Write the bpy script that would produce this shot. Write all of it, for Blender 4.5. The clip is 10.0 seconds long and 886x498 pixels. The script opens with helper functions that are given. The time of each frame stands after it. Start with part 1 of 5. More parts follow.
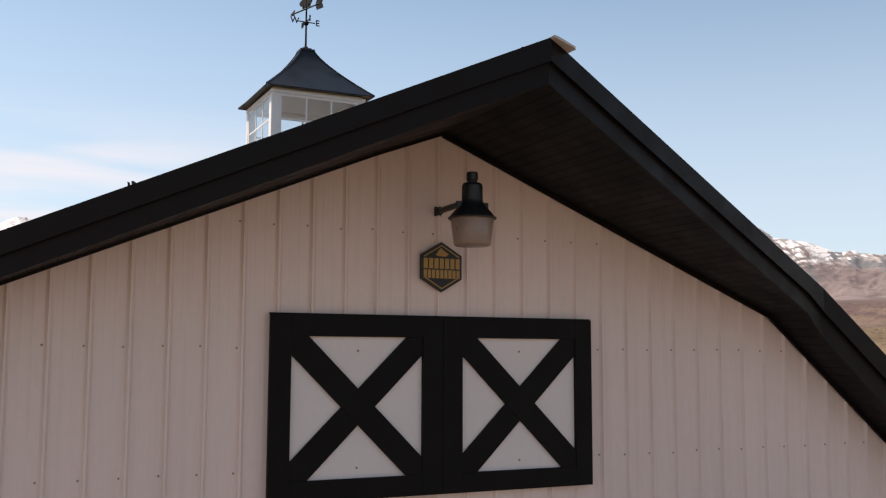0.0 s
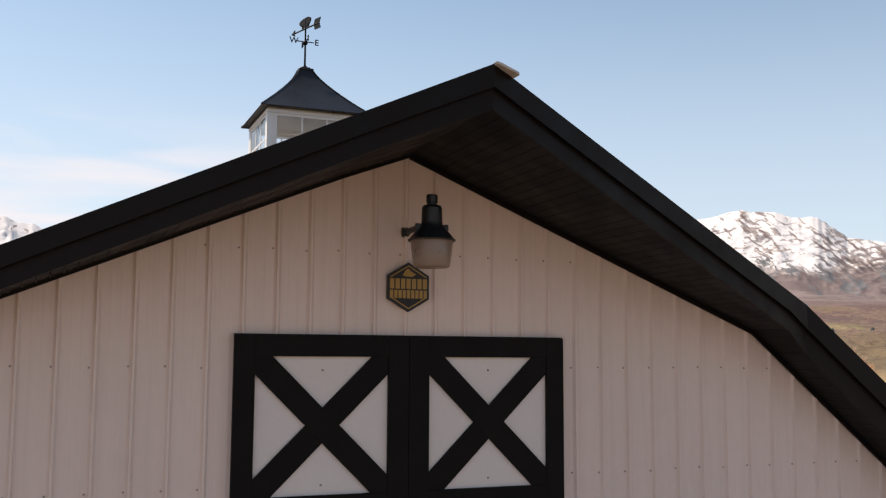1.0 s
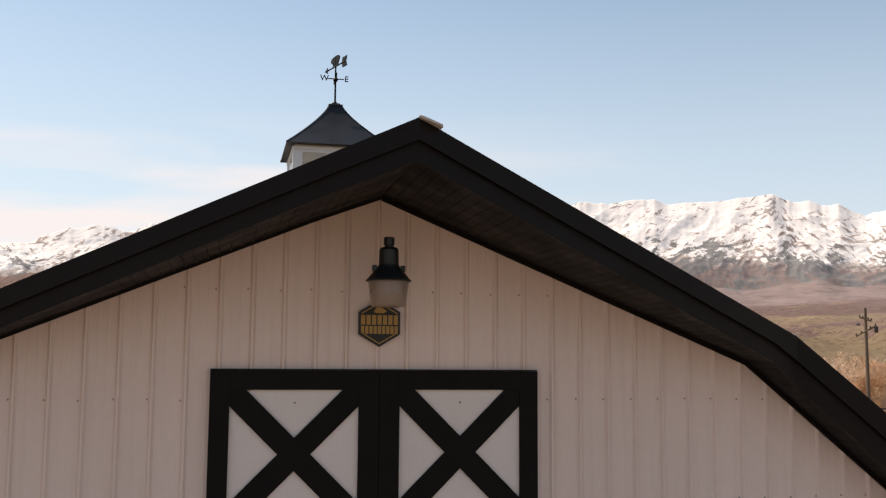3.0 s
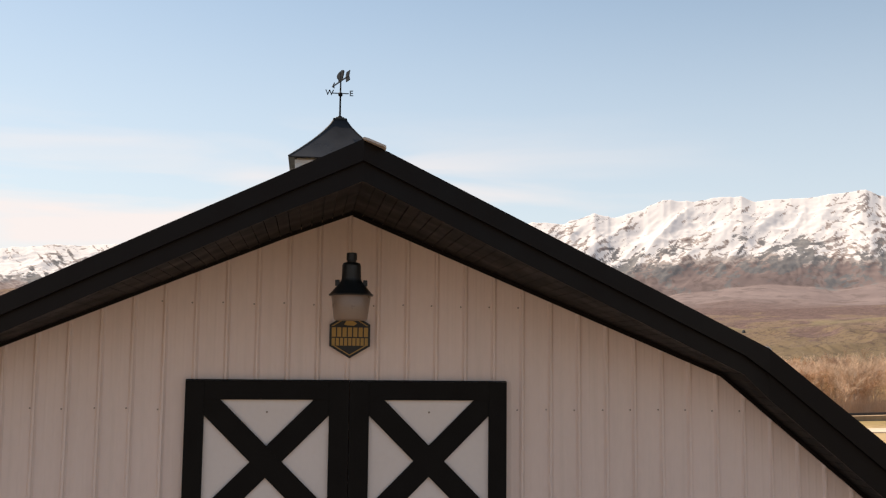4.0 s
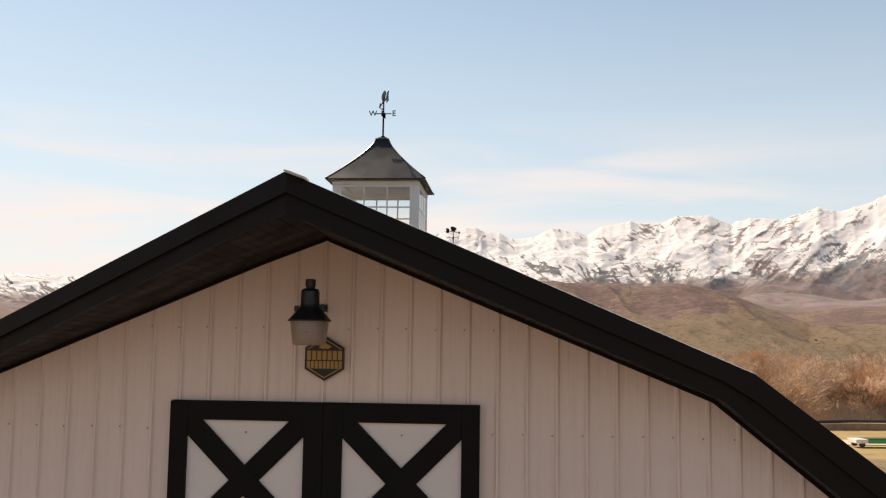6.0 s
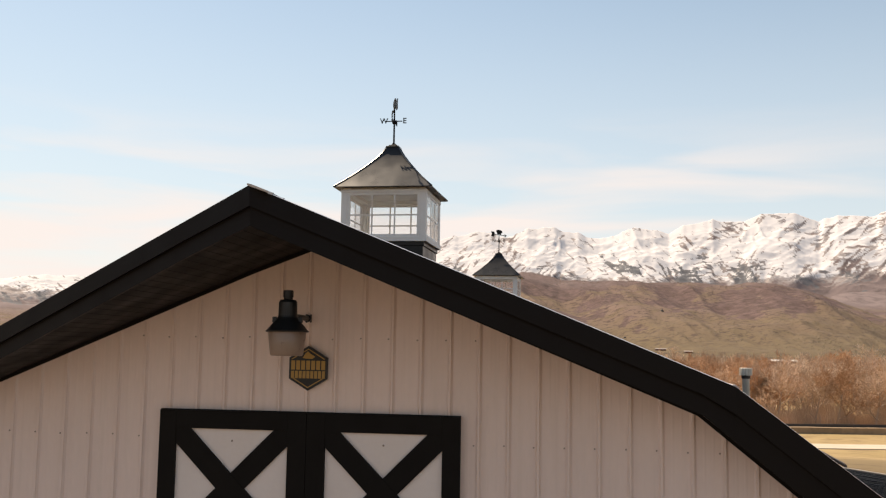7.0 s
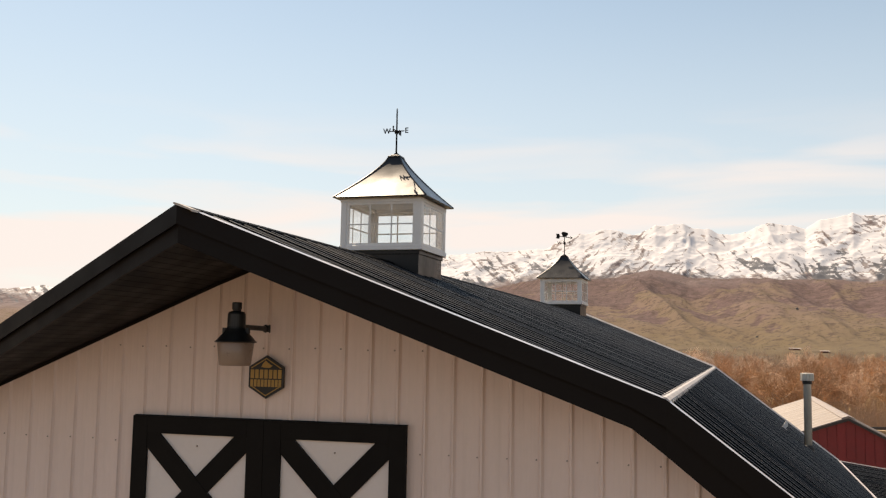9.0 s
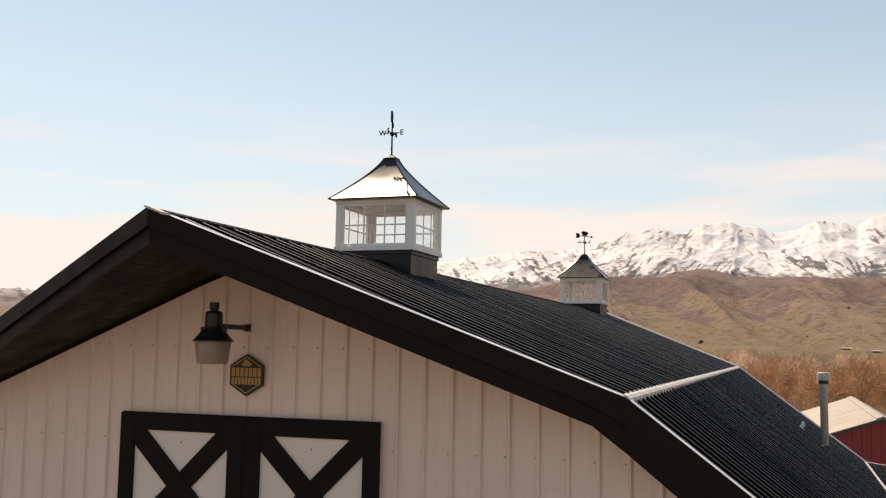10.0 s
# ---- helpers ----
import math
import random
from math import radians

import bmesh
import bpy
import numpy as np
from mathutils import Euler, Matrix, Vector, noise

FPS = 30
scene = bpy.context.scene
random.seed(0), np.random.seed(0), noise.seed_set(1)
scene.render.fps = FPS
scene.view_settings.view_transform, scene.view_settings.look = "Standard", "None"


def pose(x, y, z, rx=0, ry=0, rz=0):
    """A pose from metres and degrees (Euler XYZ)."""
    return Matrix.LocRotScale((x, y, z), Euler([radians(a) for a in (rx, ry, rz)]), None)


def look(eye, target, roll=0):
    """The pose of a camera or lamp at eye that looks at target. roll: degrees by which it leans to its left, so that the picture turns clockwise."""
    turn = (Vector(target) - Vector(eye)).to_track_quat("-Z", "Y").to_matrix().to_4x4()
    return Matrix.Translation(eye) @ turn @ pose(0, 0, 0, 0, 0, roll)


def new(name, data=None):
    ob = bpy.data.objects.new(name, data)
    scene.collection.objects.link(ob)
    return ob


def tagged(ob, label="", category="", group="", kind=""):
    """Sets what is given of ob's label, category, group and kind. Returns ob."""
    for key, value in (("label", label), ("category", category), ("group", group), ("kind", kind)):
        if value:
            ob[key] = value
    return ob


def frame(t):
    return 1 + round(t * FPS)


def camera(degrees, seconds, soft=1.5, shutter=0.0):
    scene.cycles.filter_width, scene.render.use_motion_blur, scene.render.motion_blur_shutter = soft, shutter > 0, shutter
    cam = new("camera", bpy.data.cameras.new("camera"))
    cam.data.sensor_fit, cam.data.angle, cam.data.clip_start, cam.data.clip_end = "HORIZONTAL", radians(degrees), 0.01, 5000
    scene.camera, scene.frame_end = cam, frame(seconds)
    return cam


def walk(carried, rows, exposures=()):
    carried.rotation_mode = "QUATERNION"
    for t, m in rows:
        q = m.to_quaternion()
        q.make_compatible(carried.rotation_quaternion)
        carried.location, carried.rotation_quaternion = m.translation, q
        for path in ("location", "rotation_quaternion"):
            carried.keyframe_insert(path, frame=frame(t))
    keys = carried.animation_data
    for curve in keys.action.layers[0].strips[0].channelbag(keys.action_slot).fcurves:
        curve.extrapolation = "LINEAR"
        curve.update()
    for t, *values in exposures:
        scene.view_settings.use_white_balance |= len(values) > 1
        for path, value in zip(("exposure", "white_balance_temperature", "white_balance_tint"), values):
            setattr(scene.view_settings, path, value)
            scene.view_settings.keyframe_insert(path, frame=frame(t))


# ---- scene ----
cam = camera(48.69, 10.0, soft=1.25)
PATH = [
    (0, (-2.934, -6.179, 4.04), (-2.076, -4.386, 4.255), 0.2),
    (0.5, (-2.632, -6.363, 4.09), (-1.829, -4.544, 4.309), 0.2),
    (1, (-2.339, -6.56, 4.16), (-1.604, -4.713, 4.379), 0.3),
    (1.5, (-2.031, -6.76, 4.216), (-1.357, -4.89, 4.434), 0.2),
    (2, (-1.766, -6.938, 4.285), (-1.17, -5.041, 4.503), 0.3),
    (2.5, (-1.474, -7.097, 4.355), (-0.966, -5.174, 4.573), 0.4),
    (4, (-0.317, -7.614, 4.507), (-0.05, -5.644, 4.722), 0.6),
    (4.5, (0.15, -7.72, 4.564), (0.301, -5.737, 4.778), 0.8),
    (5, (0.628, -7.744, 4.606), (0.663, -5.755, 4.82), 0.8),
    (5.5, (1.092, -7.715, 4.653), (1.022, -5.728, 4.866), 0.8),
    (6, (1.529, -7.674, 4.701), (1.37, -5.692, 4.913), 0.8),
    (7.5, (2.619, -7.515, 4.837), (2.227, -5.565, 5.045), 1.0),
    (8, (2.959, -7.462, 4.878), (2.496, -5.527, 5.084), 1.0),
    (8.5, (3.316, -7.397, 4.893), (2.791, -5.478, 5.099), 0.9),
    (9, (3.668, -7.366, 4.899), (3.1, -5.459, 5.103), 1.0),
    (9.5, (3.981, -7.334, 4.902), (3.367, -5.442, 5.105), 1.0),
    (10, (4.258, -7.307, 4.9), (3.602, -5.428, 5.102), 1.0),
]
# white balance and brightness drift slowly along the flight
EXPOSURES = [(0, 0.83, 7500, 12), (2.5, 0.82, 7950, 12), (5, 0.80, 8350, 12), (10, 0.80, 8750, 12)]
walk(cam, [(t, look(eye, target, roll)) for t, eye, target, roll in PATH], EXPOSURES)

# ---- daylight ----
SUN_ELEV, SUN_AZ = 55.0, -47.0          # azimuth clockwise from +y
world = bpy.data.worlds.new("daylight")
scene.world = world
world.use_nodes = True


def build_world():
    nt = world.node_tree
    nodes, links = nt.nodes, nt.links
    nodes.clear()
    out = nodes.new("ShaderNodeOutputWorld")
    bg = nodes.new("ShaderNodeBackground")
    sky = nodes.new("ShaderNodeTexSky")
    sky.sky_type, sky.sun_disc = "NISHITA", False
    sky.sun_elevation, sky.sun_rotation = radians(SUN_ELEV), radians(SUN_AZ % 360)
    sky.altitude, sky.air_density, sky.dust_density, sky.ozone_density = 1000, 1.0, 0.8, 2.2
    bg.inputs["Strength"].default_value = 0.10
    # thin cirrus: streaks stretched along the horizon, only at low elevation
    co = nodes.new("ShaderNodeTexCoord")
    sep = nodes.new("ShaderNodeSeparateXYZ")
    links.new(co.outputs["Generated"], sep.inputs[0])
    mp = nodes.new("ShaderNodeMapping")
    mp.inputs["Scale"].default_value = (2.0, 2.0, 15.0)
    mp.inputs["Rotation"].default_value = (0.05, 0.03, 0.4)
    links.new(co.outputs["Generated"], mp.inputs[0])
    nz = nodes.new("ShaderNodeTexNoise")
    nz.inputs["Scale"].default_value, nz.inputs["Detail"].default_value = 1.9, 9
    nz.inputs["Roughness"].default_value, nz.inputs["Distortion"].default_value = 0.45, 0.4
    links.new(mp.outputs[0], nz.inputs["Vector"])
    ramp = nodes.new("ShaderNodeValToRGB")
    ramp.color_ramp.elements[0].position, ramp.color_ramp.elements[1].position = 0.44, 0.66
    thick = nodes.new("ShaderNodeMapRange")
    thick.inputs["From Min"].default_value, thick.inputs["From Max"].default_value = 0.17, 0.06
    thick.inputs["To Max"].default_value = 0.16
    links.new(sep.outputs["Z"], thick.inputs["Value"])
    cover = nodes.new("ShaderNodeMath")
    links.new(nz.outputs["Fac"], cover.inputs[0]), links.new(thick.outputs[0], cover.inputs[1])
    links.new(cover.outputs[0], ramp.inputs[0])
    low = nodes.new("ShaderNodeMapRange")
    low.inputs["From Min"].default_value, low.inputs["From Max"].default_value = 0.245, 0.15
    low.clamp = True
    links.new(sep.outputs["Z"], low.inputs["Value"])
    east = nodes.new("ShaderNodeMapRange")
    east.inputs["From Min"].default_value, east.inputs["From Max"].default_value = 0.45, 0.12
    east.clamp = True
    links.new(sep.outputs["X"], east.inputs["Value"])
    side = nodes.new("ShaderNodeMath")
    side.operation = "MULTIPLY"
    links.new(low.outputs[0], side.inputs[0]), links.new(east.outputs[0], side.inputs[1])
    mul = nodes.new("ShaderNodeMath")
    mul.operation = "MULTIPLY"
    links.new(ramp.outputs[0], mul.inputs[0]), links.new(side.outputs[0], mul.inputs[1])
    amt = nodes.new("ShaderNodeMath")
    amt.operation = "MULTIPLY"
    amt.inputs[1].default_value = 0.9
    links.new(mul.outputs[0], amt.inputs[0])
    # pale haze that thickens towards the horizon, then the cirrus over it
    veil = nodes.new("ShaderNodeMapRange")
    veil.interpolation_type = "SMOOTHSTEP"
    veil.inputs["From Min"].default_value, veil.inputs["From Max"].default_value = 0.45, 0.05
    veil.inputs["To Max"].default_value = 0.70
    links.new(sep.outputs["Z"], veil.inputs["Value"])
    tone_mul = nodes.new("ShaderNodeVectorMath")
    tone_mul.operation = "MULTIPLY"
    tone_mul.inputs[1].default_value = (0.985, 1.022, 0.965)
    links.new(sky.outputs[0], tone_mul.inputs[0])
    colour = tone_mul.outputs[0]
    for fac, tone in ((veil.outputs[0], (3.65, 4.48, 5.85, 1)), (amt.outputs[0], (5.05, 5.15, 5.95, 1))):
        mix = nodes.new("ShaderNodeMix")
        mix.data_type = "RGBA"
        links.new(fac, mix.inputs["Factor"])
        links.new(colour, mix.inputs["A"])
        mix.inputs["B"].default_value = tone
        colour = mix.outputs["Result"]
    links.new(colour, bg.inputs["Color"])
    links.new(bg.outputs[0], out.inputs[0])


build_world()
sun = new("sun", bpy.data.lights.new("sun", "SUN"))
sun.data.energy, sun.data.angle, sun.data.color = 3.6, radians(0.55), (1.0, 0.935, 0.88)
_e, _a = radians(SUN_ELEV), radians(SUN_AZ)
SUN_DIR = Vector((math.cos(_e) * math.sin(_a), math.cos(_e) * math.cos(_a), math.sin(_e)))
sun.matrix_world = look(SUN_DIR * 60, (0, 0, 0))


# ---- materials ----
def material(name, base, rough=0.5, metal=0.0, vary=0.12, scale=3.0, stretch=(1, 1, 1), fine=40.0, bump=0.0, bump_scale=60.0,
             per_piece=0.0, stain=None, stain_amount=0.0, spec=0.5, coat=0.0, rough_vary=0.1):
    """A painted or raw surface: base colour with broad and fine variation, roughness variation and fine relief."""
    m = bpy.data.materials.new(name)
    m.use_nodes = True
    nt = m.node_tree
    nodes, links = nt.nodes, nt.links
    bsdf = nodes["Principled BSDF"]
    bsdf.inputs["Roughness"].default_value, bsdf.inputs["Metallic"].default_value = rough, metal
    bsdf.inputs["Specular IOR Level"].default_value = spec
    bsdf.inputs["Coat Weight"].default_value, bsdf.inputs["Coat Roughness"].default_value = coat, 0.22
    co = nodes.new("ShaderNodeTexCoord")
    geo = nodes.new("ShaderNodeNewGeometry")
    mp = nodes.new("ShaderNodeMapping")
    mp.inputs["Scale"].default_value = stretch
    links.new(geo.outputs["Position"], mp.inputs[0])
    n1, n2 = nodes.new("ShaderNodeTexNoise"), nodes.new("ShaderNodeTexNoise")
    n1.inputs["Scale"].default_value, n1.inputs["Detail"].default_value = scale, 4
    n2.inputs["Scale"].default_value, n2.inputs["Detail"].default_value = fine, 3
    links.new(mp.outputs[0], n1.inputs["Vector"]), links.new(mp.outputs[0], n2.inputs["Vector"])
    add = nodes.new("ShaderNodeMath")
    add.operation = "MULTIPLY_ADD"
    links.new(n2.outputs["Fac"], add.inputs[0])
    add.inputs[1].default_value = 0.5
    links.new(n1.outputs["Fac"], add.inputs[2])
    mr = nodes.new("ShaderNodeMapRange")
    mr.inputs["From Min"].default_value, mr.inputs["From Max"].default_value = 0.45, 1.05
    mr.inputs["To Min"].default_value, mr.inputs["To Max"].default_value = 1 - vary, 1 + vary
    links.new(add.outputs[0], mr.inputs["Value"])
    val = mr.outputs[0]
    if per_piece:
        info = nodes.new("ShaderNodeObjectInfo")
        pr = nodes.new("ShaderNodeMapRange")
        pr.inputs["To Min"].default_value, pr.inputs["To Max"].default_value = 1 - per_piece, 1 + per_piece
        links.new(info.outputs["Random"], pr.inputs["Value"])
        mm = nodes.new("ShaderNodeMath")
        mm.operation = "MULTIPLY"
        links.new(val, mm.inputs[0]), links.new(pr.outputs[0], mm.inputs[1])
        val = mm.outputs[0]
    hs = nodes.new("ShaderNodeVectorMath")
    hs.operation = "SCALE"
    hs.inputs[0].default_value = base
    links.new(val, hs.inputs["Scale"])
    colour = hs.outputs[0]
    if stain:
        ms = nodes.new("ShaderNodeMapping")
        ms.inputs["Scale"].default_value = (14, 14, 0.55)
        links.new(geo.outputs["Position"], ms.inputs[0])
        ns = nodes.new("ShaderNodeTexNoise")
        ns.inputs["Scale"].default_value, ns.inputs["Detail"].default_value = 1.0, 6
        links.new(ms.outputs[0], ns.inputs["Vector"])
        rs = nodes.new("ShaderNodeMapRange")
        rs.inputs["From Min"].default_value, rs.inputs["From Max"].default_value = 0.52, 0.78
        rs.inputs["To Max"].default_value = stain_amount
        links.new(ns.outputs["Fac"], rs.inputs["Value"])
        mx = nodes.new("ShaderNodeMix")
        mx.data_type = "RGBA"
        links.new(rs.outputs[0], mx.inputs["Factor"])
        links.new(colour, mx.inputs["A"])
        mx.inputs["B"].default_value = (*stain, 1)
        colour = mx.outputs["Result"]
    links.new(colour, bsdf.inputs["Base Color"])
    rr = nodes.new("ShaderNodeMapRange")
    rr.inputs["From Min"].default_value, rr.inputs["From Max"].default_value = 0.3, 0.7
    rr.inputs["To Min"].default_value, rr.inputs["To Max"].default_value = max(rough - rough_vary, 0.02), min(rough + rough_vary, 1)
    links.new(n1.outputs["Fac"], rr.inputs["Value"]), links.new(rr.outputs[0], bsdf.inputs["Roughness"])
    if bump:
        nb = nodes.new("ShaderNodeTexNoise")
        nb.inputs["Scale"].default_value, nb.inputs["Detail"].default_value = bump_scale, 2
        links.new(mp.outputs[0], nb.inputs["Vector"])
        bp = nodes.new("ShaderNodeBump")
        bp.inputs["Strength"].default_value, bp.inputs["Distance"].default_value = 1.0, bump
        links.new(nb.outputs["Fac"], bp.inputs["Height"]), links.new(bp.outputs[0], bsdf.inputs["Normal"])
    return m


M = {
    "wall": material("cream_painted_steel", (0.775, 0.632, 0.572), 0.5, vary=0.05, scale=1.2, stretch=(1, 1, 0.35), fine=25, bump=0.002, bump_scale=3.0, per_piece=0.03, stain=(0.36, 0.29, 0.22), stain_amount=0.14),
    "door_panel": material("white_door_sheet", (0.75, 0.682, 0.650), 0.5, vary=0.04, scale=2.0, fine=30),
    "trim": material("black_painted_trim", (0.0072, 0.0050, 0.0044), 0.5, vary=0.25, scale=5, fine=60, bump=0.0006, bump_scale=20, spec=0.15),
    # rake hem: the sky glare on its edge is put into the pale base
    "hem": material("sky_glare_hem", (0.60, 0.56, 0.56), 0.40, metal=0.2, coat=0.8, vary=0.2, scale=5, fine=60, bump=0.0008, bump_scale=12),
    "door_trim": material("black_painted_boards", (0.0055, 0.0045, 0.0040), 0.6, vary=0.25, scale=5, fine=60, bump=0.0006, bump_scale=80, spec=0.15),
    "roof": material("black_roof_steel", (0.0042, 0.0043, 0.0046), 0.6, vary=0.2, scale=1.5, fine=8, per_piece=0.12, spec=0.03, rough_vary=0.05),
    # rib tops: paler, uneven black that paints in the glint along each rib
    "rib": material("black_ribs_with_glint", (0.028, 0.029, 0.0305), 0.5, vary=0.9, scale=1.2, stretch=(0.15, 3.2, 0.15), fine=5, per_piece=0.25, spec=0.2, coat=0.3, rough_vary=0.06),
    "soffit": material("dark_soffit_steel", (0.0036, 0.0036, 0.0038), 0.6, vary=0.2, scale=4, fine=50, per_piece=0.15, spec=0.2),
    "flash": material("weathered_light_flashing", (0.54, 0.49, 0.46), 0.55, vary=0.2, scale=6, fine=60, bump=0.006, bump_scale=38),
    "cap": material("weathered_ridge_cap", (0.52, 0.46, 0.41), 0.5, vary=0.2, scale=6, fine=50),
    "vinyl": material("white_vinyl", (0.82, 0.79, 0.76), 0.4, vary=0.05, scale=4, fine=40),
    "cupola_roof": material("dark_bronze_sheet", (0.013, 0.0128, 0.0138), 0.29, metal=0.0, vary=0.25, scale=3, fine=30, bump=0.008, bump_scale=2.0, spec=0.34, coat=0.0, rough_vary=0.03),
    "base": material("black_cupola_base", (0.009, 0.009, 0.0095), 0.36, vary=0.2, scale=3, fine=30, bump=0.008, bump_scale=4, spec=0.22, coat=0.12),
    "vane": material("black_wrought_metal", (0.008, 0.008, 0.009), 0.6, vary=0.2, scale=20, fine=80, spec=0.15),
    "lamp": material("dark_lamp_housing", (0.008, 0.010, 0.012), 0.45, vary=0.25, scale=12, fine=60),
    "lens": material("frosted_acrylic", (0.285, 0.205, 0.158), 0.35, vary=0.08, scale=8, fine=40),
    "sign_black": material("black_sign_face", (0.012, 0.012, 0.012), 0.5, vary=0.2, scale=8, fine=60),
    "sign_gold": material("gold_sign_print", (0.40, 0.235, 0.06), 0.5, vary=0.1, scale=10, fine=80),
    "galv": material("galvanised_pipe", (0.72, 0.66, 0.57), 0.5, metal=0.0, vary=0.2, scale=5, fine=40, stretch=(1, 1, 0.3)),
    "red": material("red_painted_siding", (0.20, 0.016, 0.016), 0.5, vary=0.15, scale=1.0, fine=12, per_piece=0.06),
    "tan": material("tan_roof_steel", (0.33, 0.27, 0.23), 0.5, vary=0.08, scale=1.0, fine=14, per_piece=0.04),
    "screw": material("screw_head", (0.30, 0.24, 0.20), 0.5, vary=0.2, scale=30, fine=90),
    "wood": material("weathered_pole_wood", (0.12, 0.085, 0.06), 0.85, vary=0.25, scale=2, fine=20, stretch=(4, 4, 0.4)),
    "steel": material("dark_steel", (0.035, 0.028, 0.025), 0.6, vary=0.2, scale=2, fine=20),
    "bark": material("grey_brown_bark", (0.42, 0.32, 0.25), 0.9, vary=0.25, scale=0.8, fine=9),
    "twig_orange": material("orange_willow_twigs", (0.48, 0.280, 0.162), 0.9, vary=0.3, scale=0.25, fine=3, per_piece=0.25),
    "twig_tan": material("tan_cottonwood_twigs", (0.60, 0.44, 0.325), 0.9, vary=0.3, scale=0.25, fine=3, per_piece=0.25),
    "twig_brown": material("brown_alder_twigs", (0.46, 0.315, 0.220), 0.9, vary=0.35, scale=0.25, fine=3, per_piece=0.3),
    "gravel": material("pale_gravel", (0.52, 0.43, 0.33), 0.95, vary=0.15, scale=0.3, fine=4),
    # unseen ground sheet, coloured for the bounce light it throws on the gable
    "yard": material("bounce_ground", (0.19, 0.145, 0.112), 0.95, vary=0.2, scale=0.6, fine=18, bump=0.02, bump_scale=30),
    "bank": material("dry_grass_bank", (0.30, 0.205, 0.125), 0.95, vary=0.35, scale=0.15, fine=1.2),
    "tarp": material("bright_green_paint", (0.02, 0.33, 0.075), 0.5, vary=0.12, scale=0.8, fine=6),
    "brownwall": material("brown_red_siding", (0.20, 0.075, 0.05), 0.7, vary=0.15, scale=0.5, fine=6),
    "whiteroof": material("white_metal_roof", (0.75, 0.70, 0.64), 0.5, vary=0.06, scale=0.5, fine=6),
    "scrub": material("bare_scrub_oak", (0.150, 0.104, 0.086), 0.95, vary=0.35, scale=0.05, fine=0.5),
    "sage": material("dusty_sage", (0.16, 0.125, 0.075), 0.95, vary=0.3, scale=0.05, fine=0.5),
    "conifer": material("dark_conifers", (0.045, 0.048, 0.050), 0.95, vary=0.3, scale=0.02, fine=0.2),
    "dark": material("dark_opening", (0.01, 0.01, 0.012), 0.3, vary=0.2),
}


def glass_material():
    m = bpy.data.materials.new("window_glass")
    m.use_nodes = True
    nt = m.node_tree
    nt.nodes.clear()
    out = nt.nodes.new("ShaderNodeOutputMaterial")
    tr, gl = nt.nodes.new("ShaderNodeBsdfTransparent"), nt.nodes.new("ShaderNodeBsdfGlossy")
    tr.inputs[0].default_value = (0.97, 0.975, 0.975, 1)
    gl.inputs["Roughness"].default_value = 0.03
    fr = nt.nodes.new("ShaderNodeLayerWeight")
    fr.inputs["Blend"].default_value = 0.5
    pw, ad = nt.nodes.new("ShaderNodeMath"), nt.nodes.new("ShaderNodeMath")
    pw.operation, ad.operation = "POWER", "MULTIPLY_ADD"
    pw.inputs[1].default_value = 4.0
    ad.inputs[1].default_value, ad.inputs[2].default_value = 0.7, 0.03
    nt.links.new(fr.outputs["Facing"], pw.inputs[0]), nt.links.new(pw.outputs[0], ad.inputs[0])
    nz, bp = nt.nodes.new("ShaderNodeTexNoise"), nt.nodes.new("ShaderNodeBump")
    nz.inputs["Scale"].default_value = 4.0
    bp.inputs["Strength"].default_value, bp.inputs["Distance"].default_value = 0.6, 0.01
    nt.links.new(nz.outputs["Fac"], bp.inputs["Height"]), nt.links.new(bp.outputs[0], gl.inputs["Normal"])
    mx = nt.nodes.new("ShaderNodeMixShader")
    nt.links.new(ad.outputs[0], mx.inputs[0]), nt.links.new(tr.outputs[0], mx.inputs[1]), nt.links.new(gl.outputs[0], mx.inputs[2])
    nt.links.new(mx.outputs[0], out.inputs[0])
    return m


M["glass"] = glass_material()


